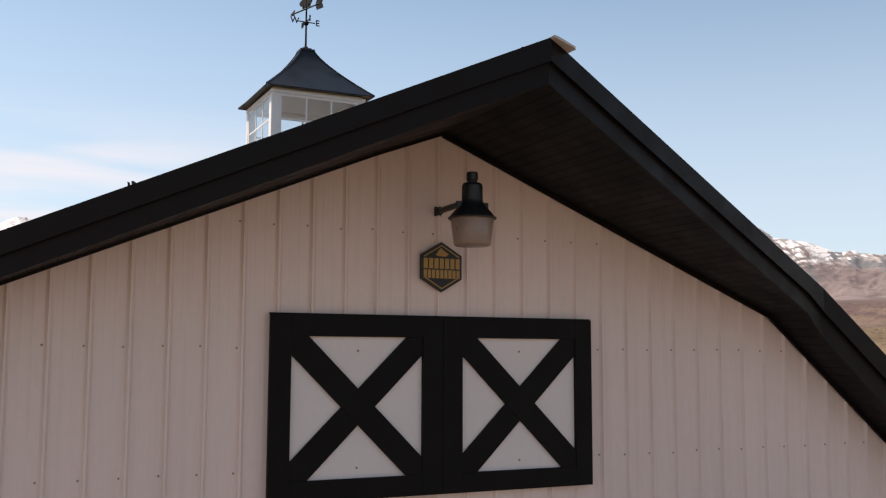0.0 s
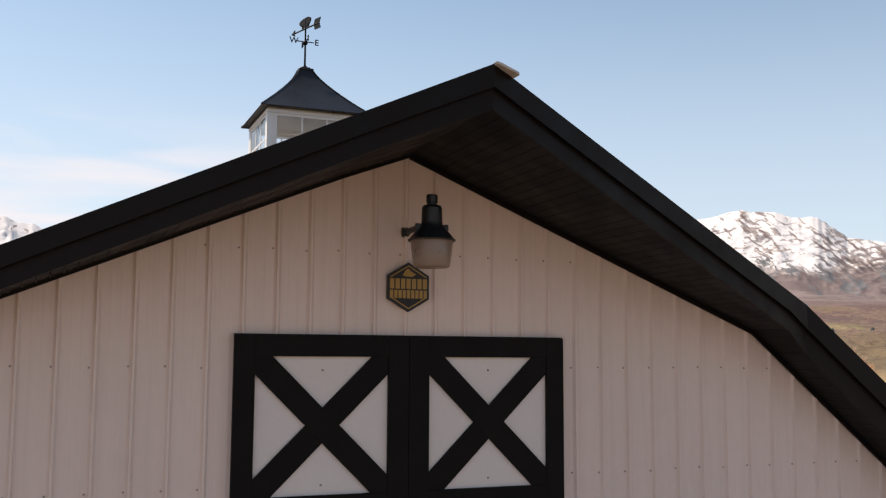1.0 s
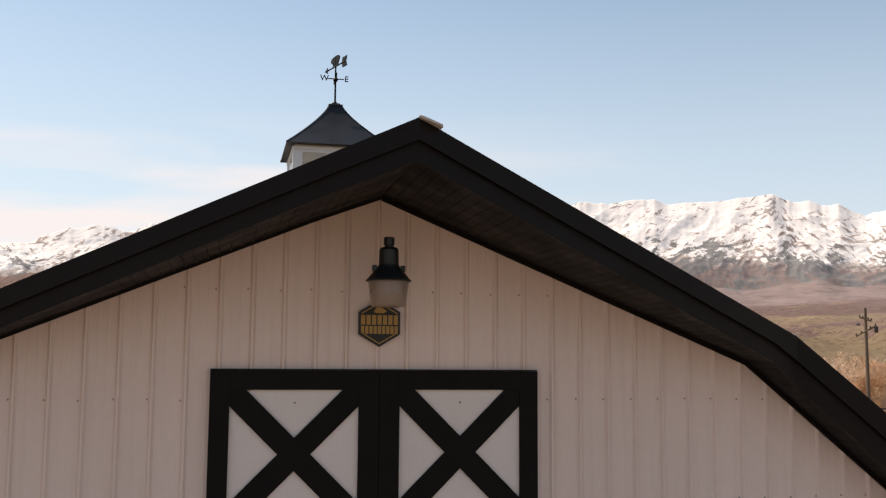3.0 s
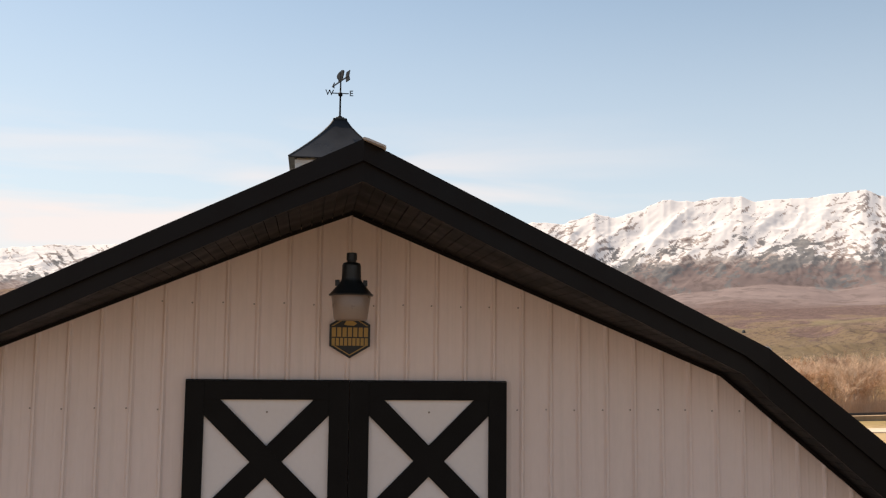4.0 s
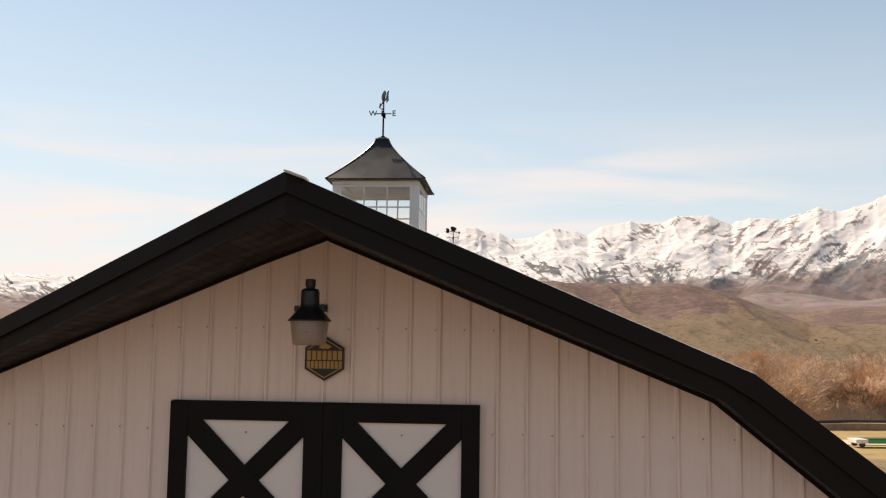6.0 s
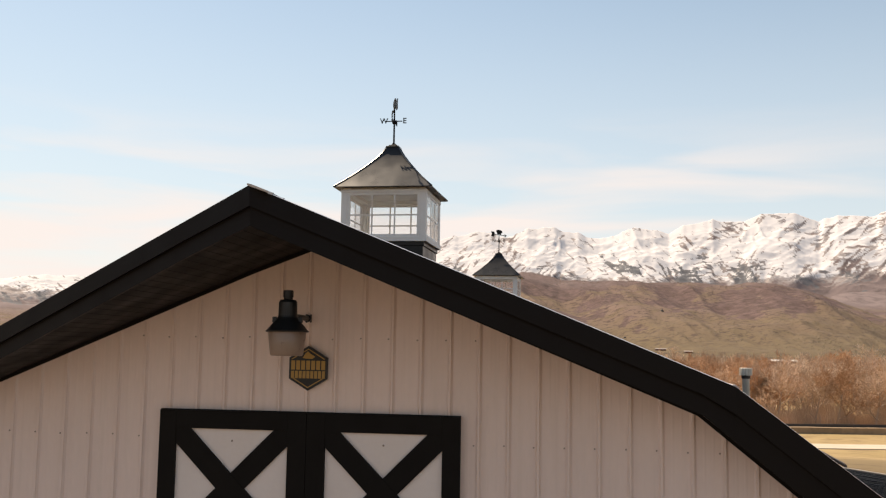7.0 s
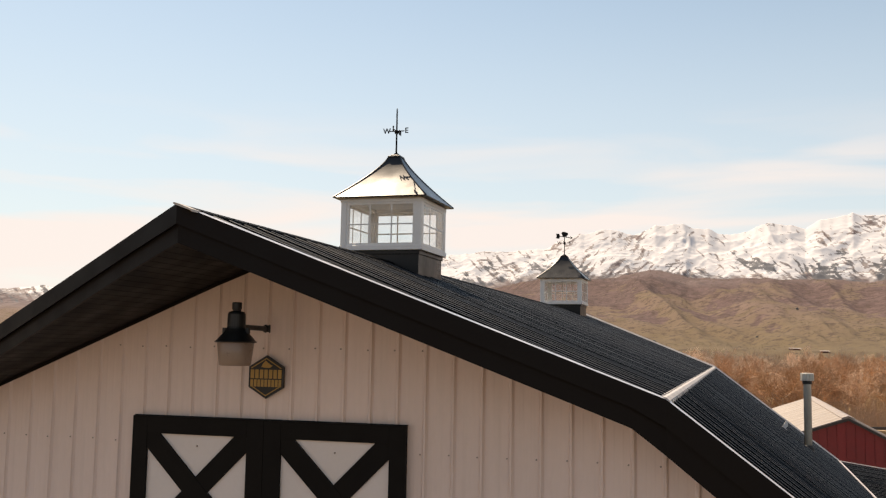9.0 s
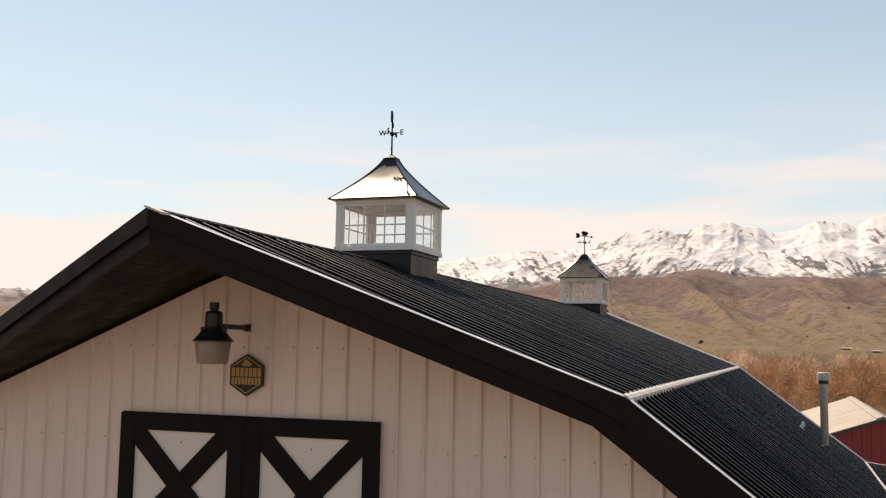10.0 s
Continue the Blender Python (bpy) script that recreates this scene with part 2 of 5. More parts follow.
def terrain_material():
    """Dry valley floor, sage and scrub-oak foothills, snow and dark conifers on the high slopes."""
    m = bpy.data.materials.new("valley_and_mountain_ground")
    m.use_nodes = True
    nt = m.node_tree
    nodes, links = nt.nodes, nt.links
    bsdf = nodes["Principled BSDF"]
    bsdf.inputs["Roughness"].default_value = 0.95
    bsdf.inputs["Specular IOR Level"].default_value = 0.1
    geo = nodes.new("ShaderNodeNewGeometry")
    sep = nodes.new("ShaderNodeSeparateXYZ")
    links.new(geo.outputs["Position"], sep.inputs[0])

    def noise_tex(s, detail=6, rough=0.55, distort=0.0, stretch=None):
        n = nodes.new("ShaderNodeTexNoise")
        n.inputs["Scale"].default_value, n.inputs["Detail"].default_value = s, detail
        n.inputs["Roughness"].default_value, n.inputs["Distortion"].default_value = rough, distort
        if stretch:
            q = nodes.new("ShaderNodeMapping")
            q.inputs["Scale"].default_value = stretch
            links.new(geo.outputs["Position"], q.inputs[0]), links.new(q.outputs[0], n.inputs["Vector"])
        else:
            links.new(geo.outputs["Position"], n.inputs["Vector"])
        return n.outputs["Fac"]

    def rng(v, a, b, lo=0.0, hi=1.0):
        r = nodes.new("ShaderNodeMapRange")
        r.clamp = True
        for k, x in (("From Min", a), ("From Max", b), ("To Min", lo), ("To Max", hi)):
            r.inputs[k].default_value = x
        links.new(v, r.inputs["Value"])
        return r.outputs[0]

    def mixc(f, a, b):
        x = nodes.new("ShaderNodeMix")
        x.data_type = "RGBA"
        links.new(f, x.inputs["Factor"])
        for k, c in (("A", a), ("B", b)):
            if isinstance(c, tuple):
                x.inputs[k].default_value = (*c, 1)
            else:
                links.new(c, x.inputs[k])
        return x.outputs["Result"]

    def op(kind, a, b):
        x = nodes.new("ShaderNodeMath")
        x.operation = kind
        for i, c in enumerate((a, b)):
            if isinstance(c, (int, float)):
                x.inputs[i].default_value = c
            else:
                links.new(c, x.inputs[i])
        return x.outputs[0]

    def layer(key):
        n = nodes.new("ShaderNodeAttribute")
        n.attribute_name = key
        return n.outputs["Fac"]

    def ragged(v, scale, amount, lo, hi, detail=6, rough=0.65):
        """A layer's edge, broken up by noise."""
        return rng(op("ADD", v, op("MULTIPLY", op("SUBTRACT", noise_tex(scale, detail, rough), 0.5), amount)), lo, hi)

    z = sep.outputs["Z"]
    straw = mixc(rng(noise_tex(0.03), 0.35, 0.65), (0.40, 0.29, 0.16), (0.27, 0.20, 0.09))
    straw = mixc(rng(noise_tex(0.35, 4), 0.5, 0.75), straw, (0.20, 0.14, 0.08))
    # foothills: olive and tan grass, mauve scrub oak in the draws and along the tops, specks of sage
    # hill and oak tones hold some extra blue as painted distance haze
    hill = mixc(rng(noise_tex(0.012, 7, 0.6, 0.6), 0.40, 0.62), (0.170, 0.120, 0.086), (0.190, 0.131, 0.112))
    hill = mixc(rng(noise_tex(0.06, 6, 0.7), 0.50, 0.62, 0, 0.6), hill, (0.140, 0.106, 0.062))
    hill = mixc(rng(z, 10.0, 40.0), (0.148, 0.110, 0.068), hill)
    brush = ragged(layer("brush"), 0.10, 0.62, 0.50, 0.58, 8, 0.76)
    oak = mixc(rng(noise_tex(0.11, 6, 0.7), 0.40, 0.62), (0.148, 0.098, 0.095), (0.084, 0.055, 0.052))
    hill = mixc(op("MULTIPLY", brush, 0.88), hill, oak)
    hill = mixc(rng(noise_tex(0.20, 5, 0.78), 0.51, 0.60, 0, 0.85), hill, (0.074, 0.052, 0.043))
    hill = mixc(rng(noise_tex(0.05, 7, 0.7, 0.5), 0.62, 0.66, 0, 0.6), hill, (0.240, 0.172, 0.124))
    # mauve-grey aprons under the mountains, with distance haze mixed into their colour
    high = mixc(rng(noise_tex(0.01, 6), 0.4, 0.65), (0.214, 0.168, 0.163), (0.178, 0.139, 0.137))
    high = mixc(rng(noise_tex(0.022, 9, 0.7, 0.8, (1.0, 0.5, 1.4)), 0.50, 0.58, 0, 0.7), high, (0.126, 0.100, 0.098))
    col = mixc(rng(z, -5.0, 1.0), straw, hill)
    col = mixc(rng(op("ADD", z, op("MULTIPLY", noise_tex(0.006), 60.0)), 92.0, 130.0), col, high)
    col = mixc(op("MULTIPLY", layer("field"), 0.42), col, (0.235, 0.208, 0.110))
    # snow over hazed rock, with hazed conifer stands along its lower edge
    # rock tones are paled and greyed: distance haze painted into the colour
    hazed_stone = mixc(rng(noise_tex(0.012, 7, 0.65), 0.42, 0.6), (0.365, 0.315, 0.295), (0.300, 0.280, 0.282))
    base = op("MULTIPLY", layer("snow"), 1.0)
    col = mixc(rng(base, 0.05, 0.30), col, hazed_stone)
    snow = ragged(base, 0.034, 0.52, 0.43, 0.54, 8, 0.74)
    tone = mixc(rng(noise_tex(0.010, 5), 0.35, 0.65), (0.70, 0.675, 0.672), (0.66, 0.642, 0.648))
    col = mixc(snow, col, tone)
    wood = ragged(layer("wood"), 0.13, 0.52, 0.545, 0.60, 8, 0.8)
    # conifer tones are lightened and blued for painted-in haze too
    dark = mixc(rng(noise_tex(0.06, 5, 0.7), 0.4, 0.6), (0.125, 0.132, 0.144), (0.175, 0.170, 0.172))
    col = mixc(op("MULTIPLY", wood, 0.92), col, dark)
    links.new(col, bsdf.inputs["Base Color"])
    bp = nodes.new("ShaderNodeBump")
    bp.inputs["Strength"].default_value, bp.inputs["Distance"].default_value = 0.2, 4.0
    links.new(op("MULTIPLY", noise_tex(0.03, 7, 0.6), rng(z, 5.0, 120.0, 0.05, 1.0)), bp.inputs["Height"])
    links.new(bp.outputs[0], bsdf.inputs["Normal"])
    return m


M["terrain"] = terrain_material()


# ---- building helpers ----
def link_mesh(name, verts, faces, mat, parent=None, label="", smooth=False, second=None):
    me = bpy.data.meshes.new(name)
    me.from_pydata(verts, [], faces)
    me.materials.append(mat)
    if second:
        me.materials.append(second[0])
        me.polygons.foreach_set("material_index", second[1])
    me.update()
    if smooth:
        me.polygons.foreach_set("use_smooth", [True] * len(me.polygons))
    ob = new(name, me)
    ob.parent = parent
    return tagged(ob, label)


def part(name, bm, mat, parent=None, label="", smooth=False):
    bmesh.ops.recalc_face_normals(bm, faces=bm.faces)
    me = bpy.data.meshes.new(name)
    bm.to_mesh(me)
    bm.free()
    me.materials.append(mat)
    if smooth:
        me.polygons.foreach_set("use_smooth", [True] * len(me.polygons))
    ob = new(name, me)
    ob.parent = parent
    return tagged(ob, label)


def thing(name, m, label, category, group="", kind=""):
    ob = new(name)
    ob.empty_display_size = 0.2
    ob.matrix_world = m
    return tagged(ob, label, category, group, kind)


def box(bm, lo, hi, bevel=0.0, m=None):
    r = bmesh.ops.create_cube(bm, size=1.0)
    vs = r["verts"]
    c = [(a + b) / 2 for a, b in zip(lo, hi)]
    s = [abs(b - a) for a, b in zip(lo, hi)]
    bmesh.ops.transform(bm, matrix=Matrix.Translation(c) @ Matrix.Diagonal((*s, 1)), verts=vs)
    if bevel:
        es = list({e for v in vs for e in v.link_edges})
        r2 = bmesh.ops.bevel(bm, geom=es, offset=bevel, segments=1, affect="EDGES", profile=0.5)
        vs = list({v for f in r2["faces"] for v in f.verts} | {v for v in vs if v.is_valid})
    if m is not None:
        bmesh.ops.transform(bm, matrix=m, verts=vs)
    return vs


def turned(bm, profile, sides=28, centre=(0, 0)):
    """A solid of revolution about z from (radius, z) pairs, closed at both ends."""
    rings = []
    for r, z in profile:
        rings.append([bm.verts.new((centre[0] + r * math.cos(2 * math.pi * i / sides), centre[1] + r * math.sin(2 * math.pi * i / sides), z)) for i in range(sides)])
    for a, b in zip(rings, rings[1:]):
        for i in range(sides):
            bm.faces.new((a[i], a[(i + 1) % sides], b[(i + 1) % sides], b[i]))
    bm.faces.new(rings[0][::-1])
    bm.faces.new(rings[-1])


def tube(bm, a, b, r0, r1=None, sides=8):
    a, b = Vector(a), Vector(b)
    r1 = r0 if r1 is None else r1
    q = (b - a).to_track_quat("Z", "Y").to_matrix()
    rings = []
    for p, r in ((a, r0), (b, r1)):
        rings.append([bm.verts.new(p + q @ Vector((r * math.cos(2 * math.pi * i / sides), r * math.sin(2 * math.pi * i / sides), 0))) for i in range(sides)])
    for i in range(sides):
        bm.faces.new((rings[0][i], rings[0][(i + 1) % sides], rings[1][(i + 1) % sides], rings[1][i]))
    bm.faces.new(rings[0][::-1])
    bm.faces.new(rings[1])


def plate(bm, pts, y0, y1):
    """A flat plate: an outline in x and z, thick from y0 to y1."""
    a = [bm.verts.new((x, y0, z)) for x, z in pts]
    b = [bm.verts.new((x, y1, z)) for x, z in pts]
    bm.faces.new(a)
    bm.faces.new(b[::-1])
    n = len(pts)
    for i in range(n):
        bm.faces.new((a[i], b[i], b[(i + 1) % n], a[(i + 1) % n]))


def text_mesh(body, size, depth):
    cu = bpy.data.curves.new("letter", "FONT")
    cu.body, cu.size, cu.extrude = body, size, depth
    cu.align_x, cu.align_y, cu.offset = "CENTER", "CENTER", 0.001
    ob = new("letter", cu)
    me = bpy.data.meshes.new_from_object(ob.evaluated_get(bpy.context.evaluated_depsgraph_get()))
    bpy.data.objects.remove(ob)
    bpy.data.curves.remove(cu)
    return me


# ---- barn: plan numbers ----
RIDGE_Z, SLOPE1, KNEE_X, SLOPE2, SKIRT_X = 5.845, 0.3985, 3.215, 0.762, 5.94
SLOPE_WEST = 0.419                     # the far slope is a little steeper
KNEE_Z = RIDGE_Z - SLOPE1 * KNEE_X
SKIRT_Z = KNEE_Z - SLOPE2 * (SKIRT_X - KNEE_X)
SKIRT_SLOPE, SKIRT_END = 0.135, 9.6
PEAK_Y, KNEE_Y, FOOT_Y, BACK_Y = -1.49, -0.415, -0.34, 17.15
RIB, RIB0 = 0.2286, -0.0185


def roof_z(x):
    s1 = SLOPE1 if x >= 0 else SLOPE_WEST
    x = abs(x)
    return RIDGE_Z - s1 * min(x, KNEE_X) - SLOPE2 * max(x - KNEE_X, 0)


def rake_y(x):
    x = abs(x)
    return PEAK_Y + (KNEE_Y - PEAK_Y) * x / KNEE_X if x <= KNEE_X else KNEE_Y + (FOOT_Y - KNEE_Y) * (x - KNEE_X) / (SKIRT_X - KNEE_X)


SOFFIT, SOFFIT_KNEE = 0.236, 2.985


def soffit_z(x):
    s1, lift = (SLOPE1 + 0.0095, 0.0) if x > 0 else (SLOPE_WEST + 0.001, 0.020 * min(-x / 0.5, 1))
    x = abs(x)
    return RIDGE_Z - SOFFIT + lift - s1 * min(x, SOFFIT_KNEE) - 0.81 * max(x - SOFFIT_KNEE, 0)


barn = thing("barn", pose(0, 0, 0), "cream metal-sided barn with a black gambrel roof", "barn")


# ---- barn: gable wall ----
def gable_wall(y, name):
    xs = [-5.5, -SOFFIT_KNEE, -0.5, 0, SOFFIT_KNEE, 5.5]
    top = [(x, soffit_z(x) + 0.03) for x in xs]
    bm = bmesh.new()
    plate(bm, [(-5.5, 0.0), (5.5, 0.0)] + top[::-1], y, y + 0.12)
    return part(name, bm, M["wall"], barn)


front = gable_wall(0.012, "gable_wall")
gable_wall(16.6, "gable_wall")
for side in (-1, 1):
    bm = bmesh.new()
    box(bm, (side * 5.5 - 0.06, 0.13, 0), (side * 5.5 + 0.06, 16.6, soffit_z(5.5) + 0.1))
    part("side_wall", bm, M["wall"], barn)


def rib_profile(start, count, rib_h=0.023, half=0.024):
    """(offset, height) pairs of ribbed steel sheet: high ribs and two low stiffeners between each pair."""
    pts = []
    for i in range(count):
        o = start + i * RIB
        hh = rib_h * (1.06 if i == 0 else 1.0)
        pts += [(o - half, 0), (o - half * 0.57, hh * 0.42), (o - half * 0.3, hh), (o + half * 0.3, hh), (o + half * 0.57, hh * 0.42), (o + half, 0)]
        for f in (0.36, 0.64):
            c = o + RIB * f
            pts += [(c - 0.012, 0), (c - 0.005, 0.0011), (c + 0.005, 0.0011), (c + 0.012, 0)]
    return pts


def wall_sheet(k):
    start = RIB0 + k * 4 * RIB
    pts = [(x, h) for x, h in rib_profile(start, 4) if -5.45 < x < 5.45]
    pts.append((min(start + 4 * RIB - 0.0235, 5.45), 0))
    cuts = [-SOFFIT_KNEE, -0.5, 0.0, SOFFIT_KNEE]
    full = []
    for (a, ha), (b, hb) in zip(pts, pts[1:]):
        full.append((a, ha))
        full += [(c, ha + (hb - ha) * (c - a) / (b - a)) for c in cuts if a < c < b]
    full.append(pts[-1])
    verts, faces = [], []
    for x, h in full:
        verts += [(x, -h + 0.004, 0.02), (x, -h + 0.004, soffit_z(x) + 0.02)]
    for i in range(len(full) - 1):
        faces.append((2 * i, 2 * i + 2, 2 * i + 3, 2 * i + 1))
    return link_mesh("wall_sheet", verts, faces, M["wall"], front)


for k in range(-6, 6):
    wall_sheet(k)

# screw heads in rows beside the ribs
verts, faces = [], []


def screw_head(x, y, z):
    n = len(verts)
    for i in range(6):
        a = math.pi * i / 3
        verts.append((x + 0.0075 * math.cos(a), y, z + 0.0075 * math.sin(a)))
    for i in range(6):
        a = math.pi * i / 3
        verts.append((x + 0.006 * math.cos(a), y - 0.007, z + 0.006 * math.sin(a)))
    faces.append(tuple(range(n + 11, n + 5, -1)))
    for i in range(6):
        faces.append((n + i, n + (i + 1) % 6, n + 6 + (i + 1) % 6, n + 6 + i))


for k in range(-20, 21):
    x = RIB0 + k * RIB - 0.034
    for z in (4.885, 4.085, 3.30, 2.5, 1.7):
        if z < soffit_z(x) - 0.1 and not (abs(x) < 1.24 and 3.08 < z < 4.32):
            screw_head(x + random.uniform(-0.004, 0.004), 0.003, z + random.uniform(-0.006, 0.006))
screws = link_mesh("screw", verts, faces, M["screw"], front)
tagged(screws, kind="stuff")

# frieze trim under the soffit, against the wall
def sweep(name, xs, y_of, z_of, y0, y1, z0, z1, mat, parent, label="", ends=True):
    """A board of constant y-z section that follows a line over x."""
    verts, faces = [], []
    for x in xs:
        y, z = y_of(x), z_of(x)
        k = 1.0 if abs(x) <= KNEE_X else 1.17
        verts += [(x, y + y0, z + z0 * k), (x, y + y1, z + z0 * k), (x, y + y1, z + z1 * k), (x, y + y0, z + z1 * k)]
    for i in range(len(xs) - 1):
        a, b = 4 * i, 4 * i + 4
        for j in range(4):
            faces.append((a + j, b + j, b + (j + 1) % 4, a + (j + 1) % 4))
    faces += [(0, 1, 2, 3), (len(verts) - 1, len(verts) - 2, len(verts) - 3, len(verts) - 4)]
    bm = bmesh.new()
    bv = [bm.verts.new(v) for v in verts]
    for f in faces:
        bm.faces.new([bv[i] for i in f])
    return part(name, bm, mat, parent, label)


for side in (-1, 1):
    sweep("frieze_board", [side * x for x in (0.0, 0.5, SOFFIT_KNEE, 5.45)], lambda x: -0.004, soffit_z, -0.035, -0.018, -0.036 if side > 0 else -0.026, -0.002, M["trim"], barn)

# ---- barn: roof ----
roof = thing("roof", pose(0, 0, 0), "", "")
roof.parent = barn
for key in list(roof.keys()):
    del roof[key]


def deck(side):
    """The roof's body under the sheets, from the ridge over the knee to the skirt."""
    xs = [0.0, KNEE_X, SKIRT_X]
    bm = bmesh.new()
    rows = []
    for x in xs:
        z = roof_z(side * x)
        rows.append([bm.verts.new(v) for v in ((side * x, rake_y(x) + 0.05, z - 0.014), (side * x, BACK_Y - 0.03, z - 0.014), (side * x, BACK_Y - 0.03, z - 0.16), (side * x, rake_y(x) + 0.05, z - 0.16))])
    for a, b in zip(rows, rows[1:]):
        for j in range(4):
            bm.faces.new((a[j], b[j], b[(j + 1) % 4], a[(j + 1) % 4]))
    bm.faces.new(rows[0])
    bm.faces.new(rows[-1][::-1])
    return part("roof_deck", bm, M["trim"], roof)


deck(1), deck(-1)


RIB_RND = random.Random(77)


def roof_profile(start, count):
    """Tall narrow ribs with a chamfered shoulder, each bent a little differently, on flat pans."""
    pts = []
    for i in range(count):
        o, hh = start + i * RIB, RIB_RND.uniform(0.021, 0.025) * (1.15 if i == 0 else 1.0)
        # a low shoulder on some ribs widens the face with the painted glint
        w, up = RIB_RND.uniform(0.0120, 0.0145), 0.52 if RIB_RND.random() < 0.17 else RIB_RND.uniform(0.76, 0.90)
        pts += [(o - 0.021, 0), (o - w, hh * up), (o - 0.0050, hh), (o + 0.0050, hh), (o + w, hh * up), (o + 0.021, 0)]
        for f in (0.36, 0.64):
            c = o + RIB * f
            pts += [(c - 0.012, 0), (c - 0.005, 0.0025), (c + 0.005, 0.0025), (c + 0.012, 0)]
    return pts


def roof_sheet(side, lower, k):
    start = PEAK_Y + 0.06 + k * 4 * RIB
    prof = [(y, h) for y, h in roof_profile(start, 4)] + [(start + 4 * RIB - 0.030, 0)]
    verts, faces, keep = [], [], []
    for y, h in prof:
        if y > BACK_Y - 0.02:
            continue
        if lower and y < KNEE_Y + 0.05:
            continue
        keep.append(h)
        if not lower:
            x0, x1 = 0.02, KNEE_X
            if y < KNEE_Y + 0.06:
                x1 = max((y - 0.06 - PEAK_Y) / (KNEE_Y - PEAK_Y) * KNEE_X, x0)
        else:
            x0, x1 = KNEE_X, SKIRT_X
        verts += [(side * x0, y, roof_z(side * x0) + h), (side * x1, y, roof_z(side * x1) + h)]
    n = len(verts) // 2
    if n < 2:
        return
    for i in range(n - 1):
        faces.append((2 * i, 2 * i + 1, 2 * i + 3, 2 * i + 2) if side > 0 else (2 * i, 2 * i + 2, 2 * i + 3, 2 * i + 1))
    # rib tops and shoulders take the paler painted-glint material
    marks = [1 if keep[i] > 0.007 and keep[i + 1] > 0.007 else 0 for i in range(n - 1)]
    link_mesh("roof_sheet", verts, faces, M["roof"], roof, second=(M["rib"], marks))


for side in (-1, 1):
    for k in range(21):
        roof_sheet(side, False, k)
        roof_sheet(side, True, k)

# two-step rake fascia: each band follows its own upper and lower line, so the knee folds cleanly
FASCIA_X = (0.0, 0.5, SOFFIT_KNEE, (SOFFIT_KNEE + KNEE_X) / 2, KNEE_X, SKIRT_X)


def band(name, side, y_of, y0, y1, top, bottom, mat):
    bm = bmesh.new()
    rows = []
    for q in FASCIA_X:
        x = side * q
        y = y_of(x)
        rows.append([bm.verts.new(v) for v in ((x, y + y0, bottom(x)), (x, y + y1, bottom(x)), (x, y + y1, top(x)), (x, y + y0, top(x)))])
    for a, b in zip(rows, rows[1:]):
        for k in range(4):
            bm.faces.new((a[k], b[k], b[(k + 1) % 4], a[(k + 1) % 4]))
    bm.faces.new(rows[0])
    bm.faces.new(rows[-1][::-1])
    return part(name, bm, mat, roof)


def mid_z(x):
    return roof_z(x) + 0.46 * (soffit_z(x) - roof_z(x))


def hem(side, y_of, way, sec, mat):
    """The folded metal edge along the rake: a chamfer that slopes outwards, then a lap over the sheets."""
    bm = bmesh.new()
    rows = []
    for q in (0.0, KNEE_X, SKIRT_X):
        x = side * q
        rows.append([bm.verts.new((x, y_of(x) + way * dy, roof_z(x) + dz)) for dy, dz in sec])
    n = len(sec)
    for a, b in zip(rows, rows[1:]):
        for k in range(n):
            bm.faces.new((a[k], b[k], b[(k + 1) % n], a[(k + 1) % n]))
    bm.faces.new(rows[0])
    bm.faces.new(rows[-1][::-1])
    return part("rake_hem", bm, mat, roof)


for side in (-1, 1):
    band("rake_trim", side, rake_y, 0.0, 0.028, lambda x: roof_z(x) + (0.019 if x > 0 or (x == 0 and side > 0) else 0.024), lambda x: mid_z(x) - 0.008, M["trim"])
    band("fascia_board", side, rake_y, 0.030, 0.055, lambda x: mid_z(x) + 0.02, lambda x: soffit_z(x) - 0.010, M["trim"])
    if side > 0:
        hem(side, rake_y, 1, ((0.003, 0.0188), (0.034, 0.024), (0.078, 0.025), (0.078, 0.019), (0.034, 0.018), (0.012, 0.012)), M["hem"])
    band("rake_trim", side, lambda x: BACK_Y, -0.03, -0.002, lambda x: roof_z(x) + 0.003, lambda x: soffit_z(x) - 0.01, M["trim"])
    if side > 0:
        hem(side, lambda x: BACK_Y, -1, ((0.0, 0.004), (0.0, 0.058), (0.012, 0.058), (0.072, 0.002)), M["flash"])

# soffit boards, laid from the fascia back to the wall
for side in (-1, 1):
    x = 0.0
    while x < 5.4:
        x2 = min(x + 0.0787, SOFFIT_KNEE if x < SOFFIT_KNEE - 1e-6 else 5.42)
        g = 0.0022
        verts = []
        for a in (x + g, x2 - g):
            for yy, dz in ((rake_y(a) + 0.056, 0), (-0.02, 0), (-0.02, 0.012), (rake_y(a) + 0.056, 0.012)):
                verts.append((side * a, yy, soffit_z(side * a) + dz))
        faces = [(0, 1, 2, 3), (7, 6, 5, 4)] + [(j, 4 + j, 4 + (j + 1) % 4, (j + 1) % 4) for j in range(4)]
        bm = bmesh.new()
        bv = [bm.verts.new(v) for v in verts]
        for f in faces:
            bm.faces.new([bv[i] for i in f])
        part("soffit_board", bm, M["soffit"], roof)
        x = x2
    sweep("soffit_backing", [side * q for q in (0.0, 0.5, SOFFIT_KNEE, 5.42)], lambda q: 0.0, lambda q: soffit_z(q) + 0.02, -0.03, 0.02, 0.0, 0.02, M["soffit"], roof)

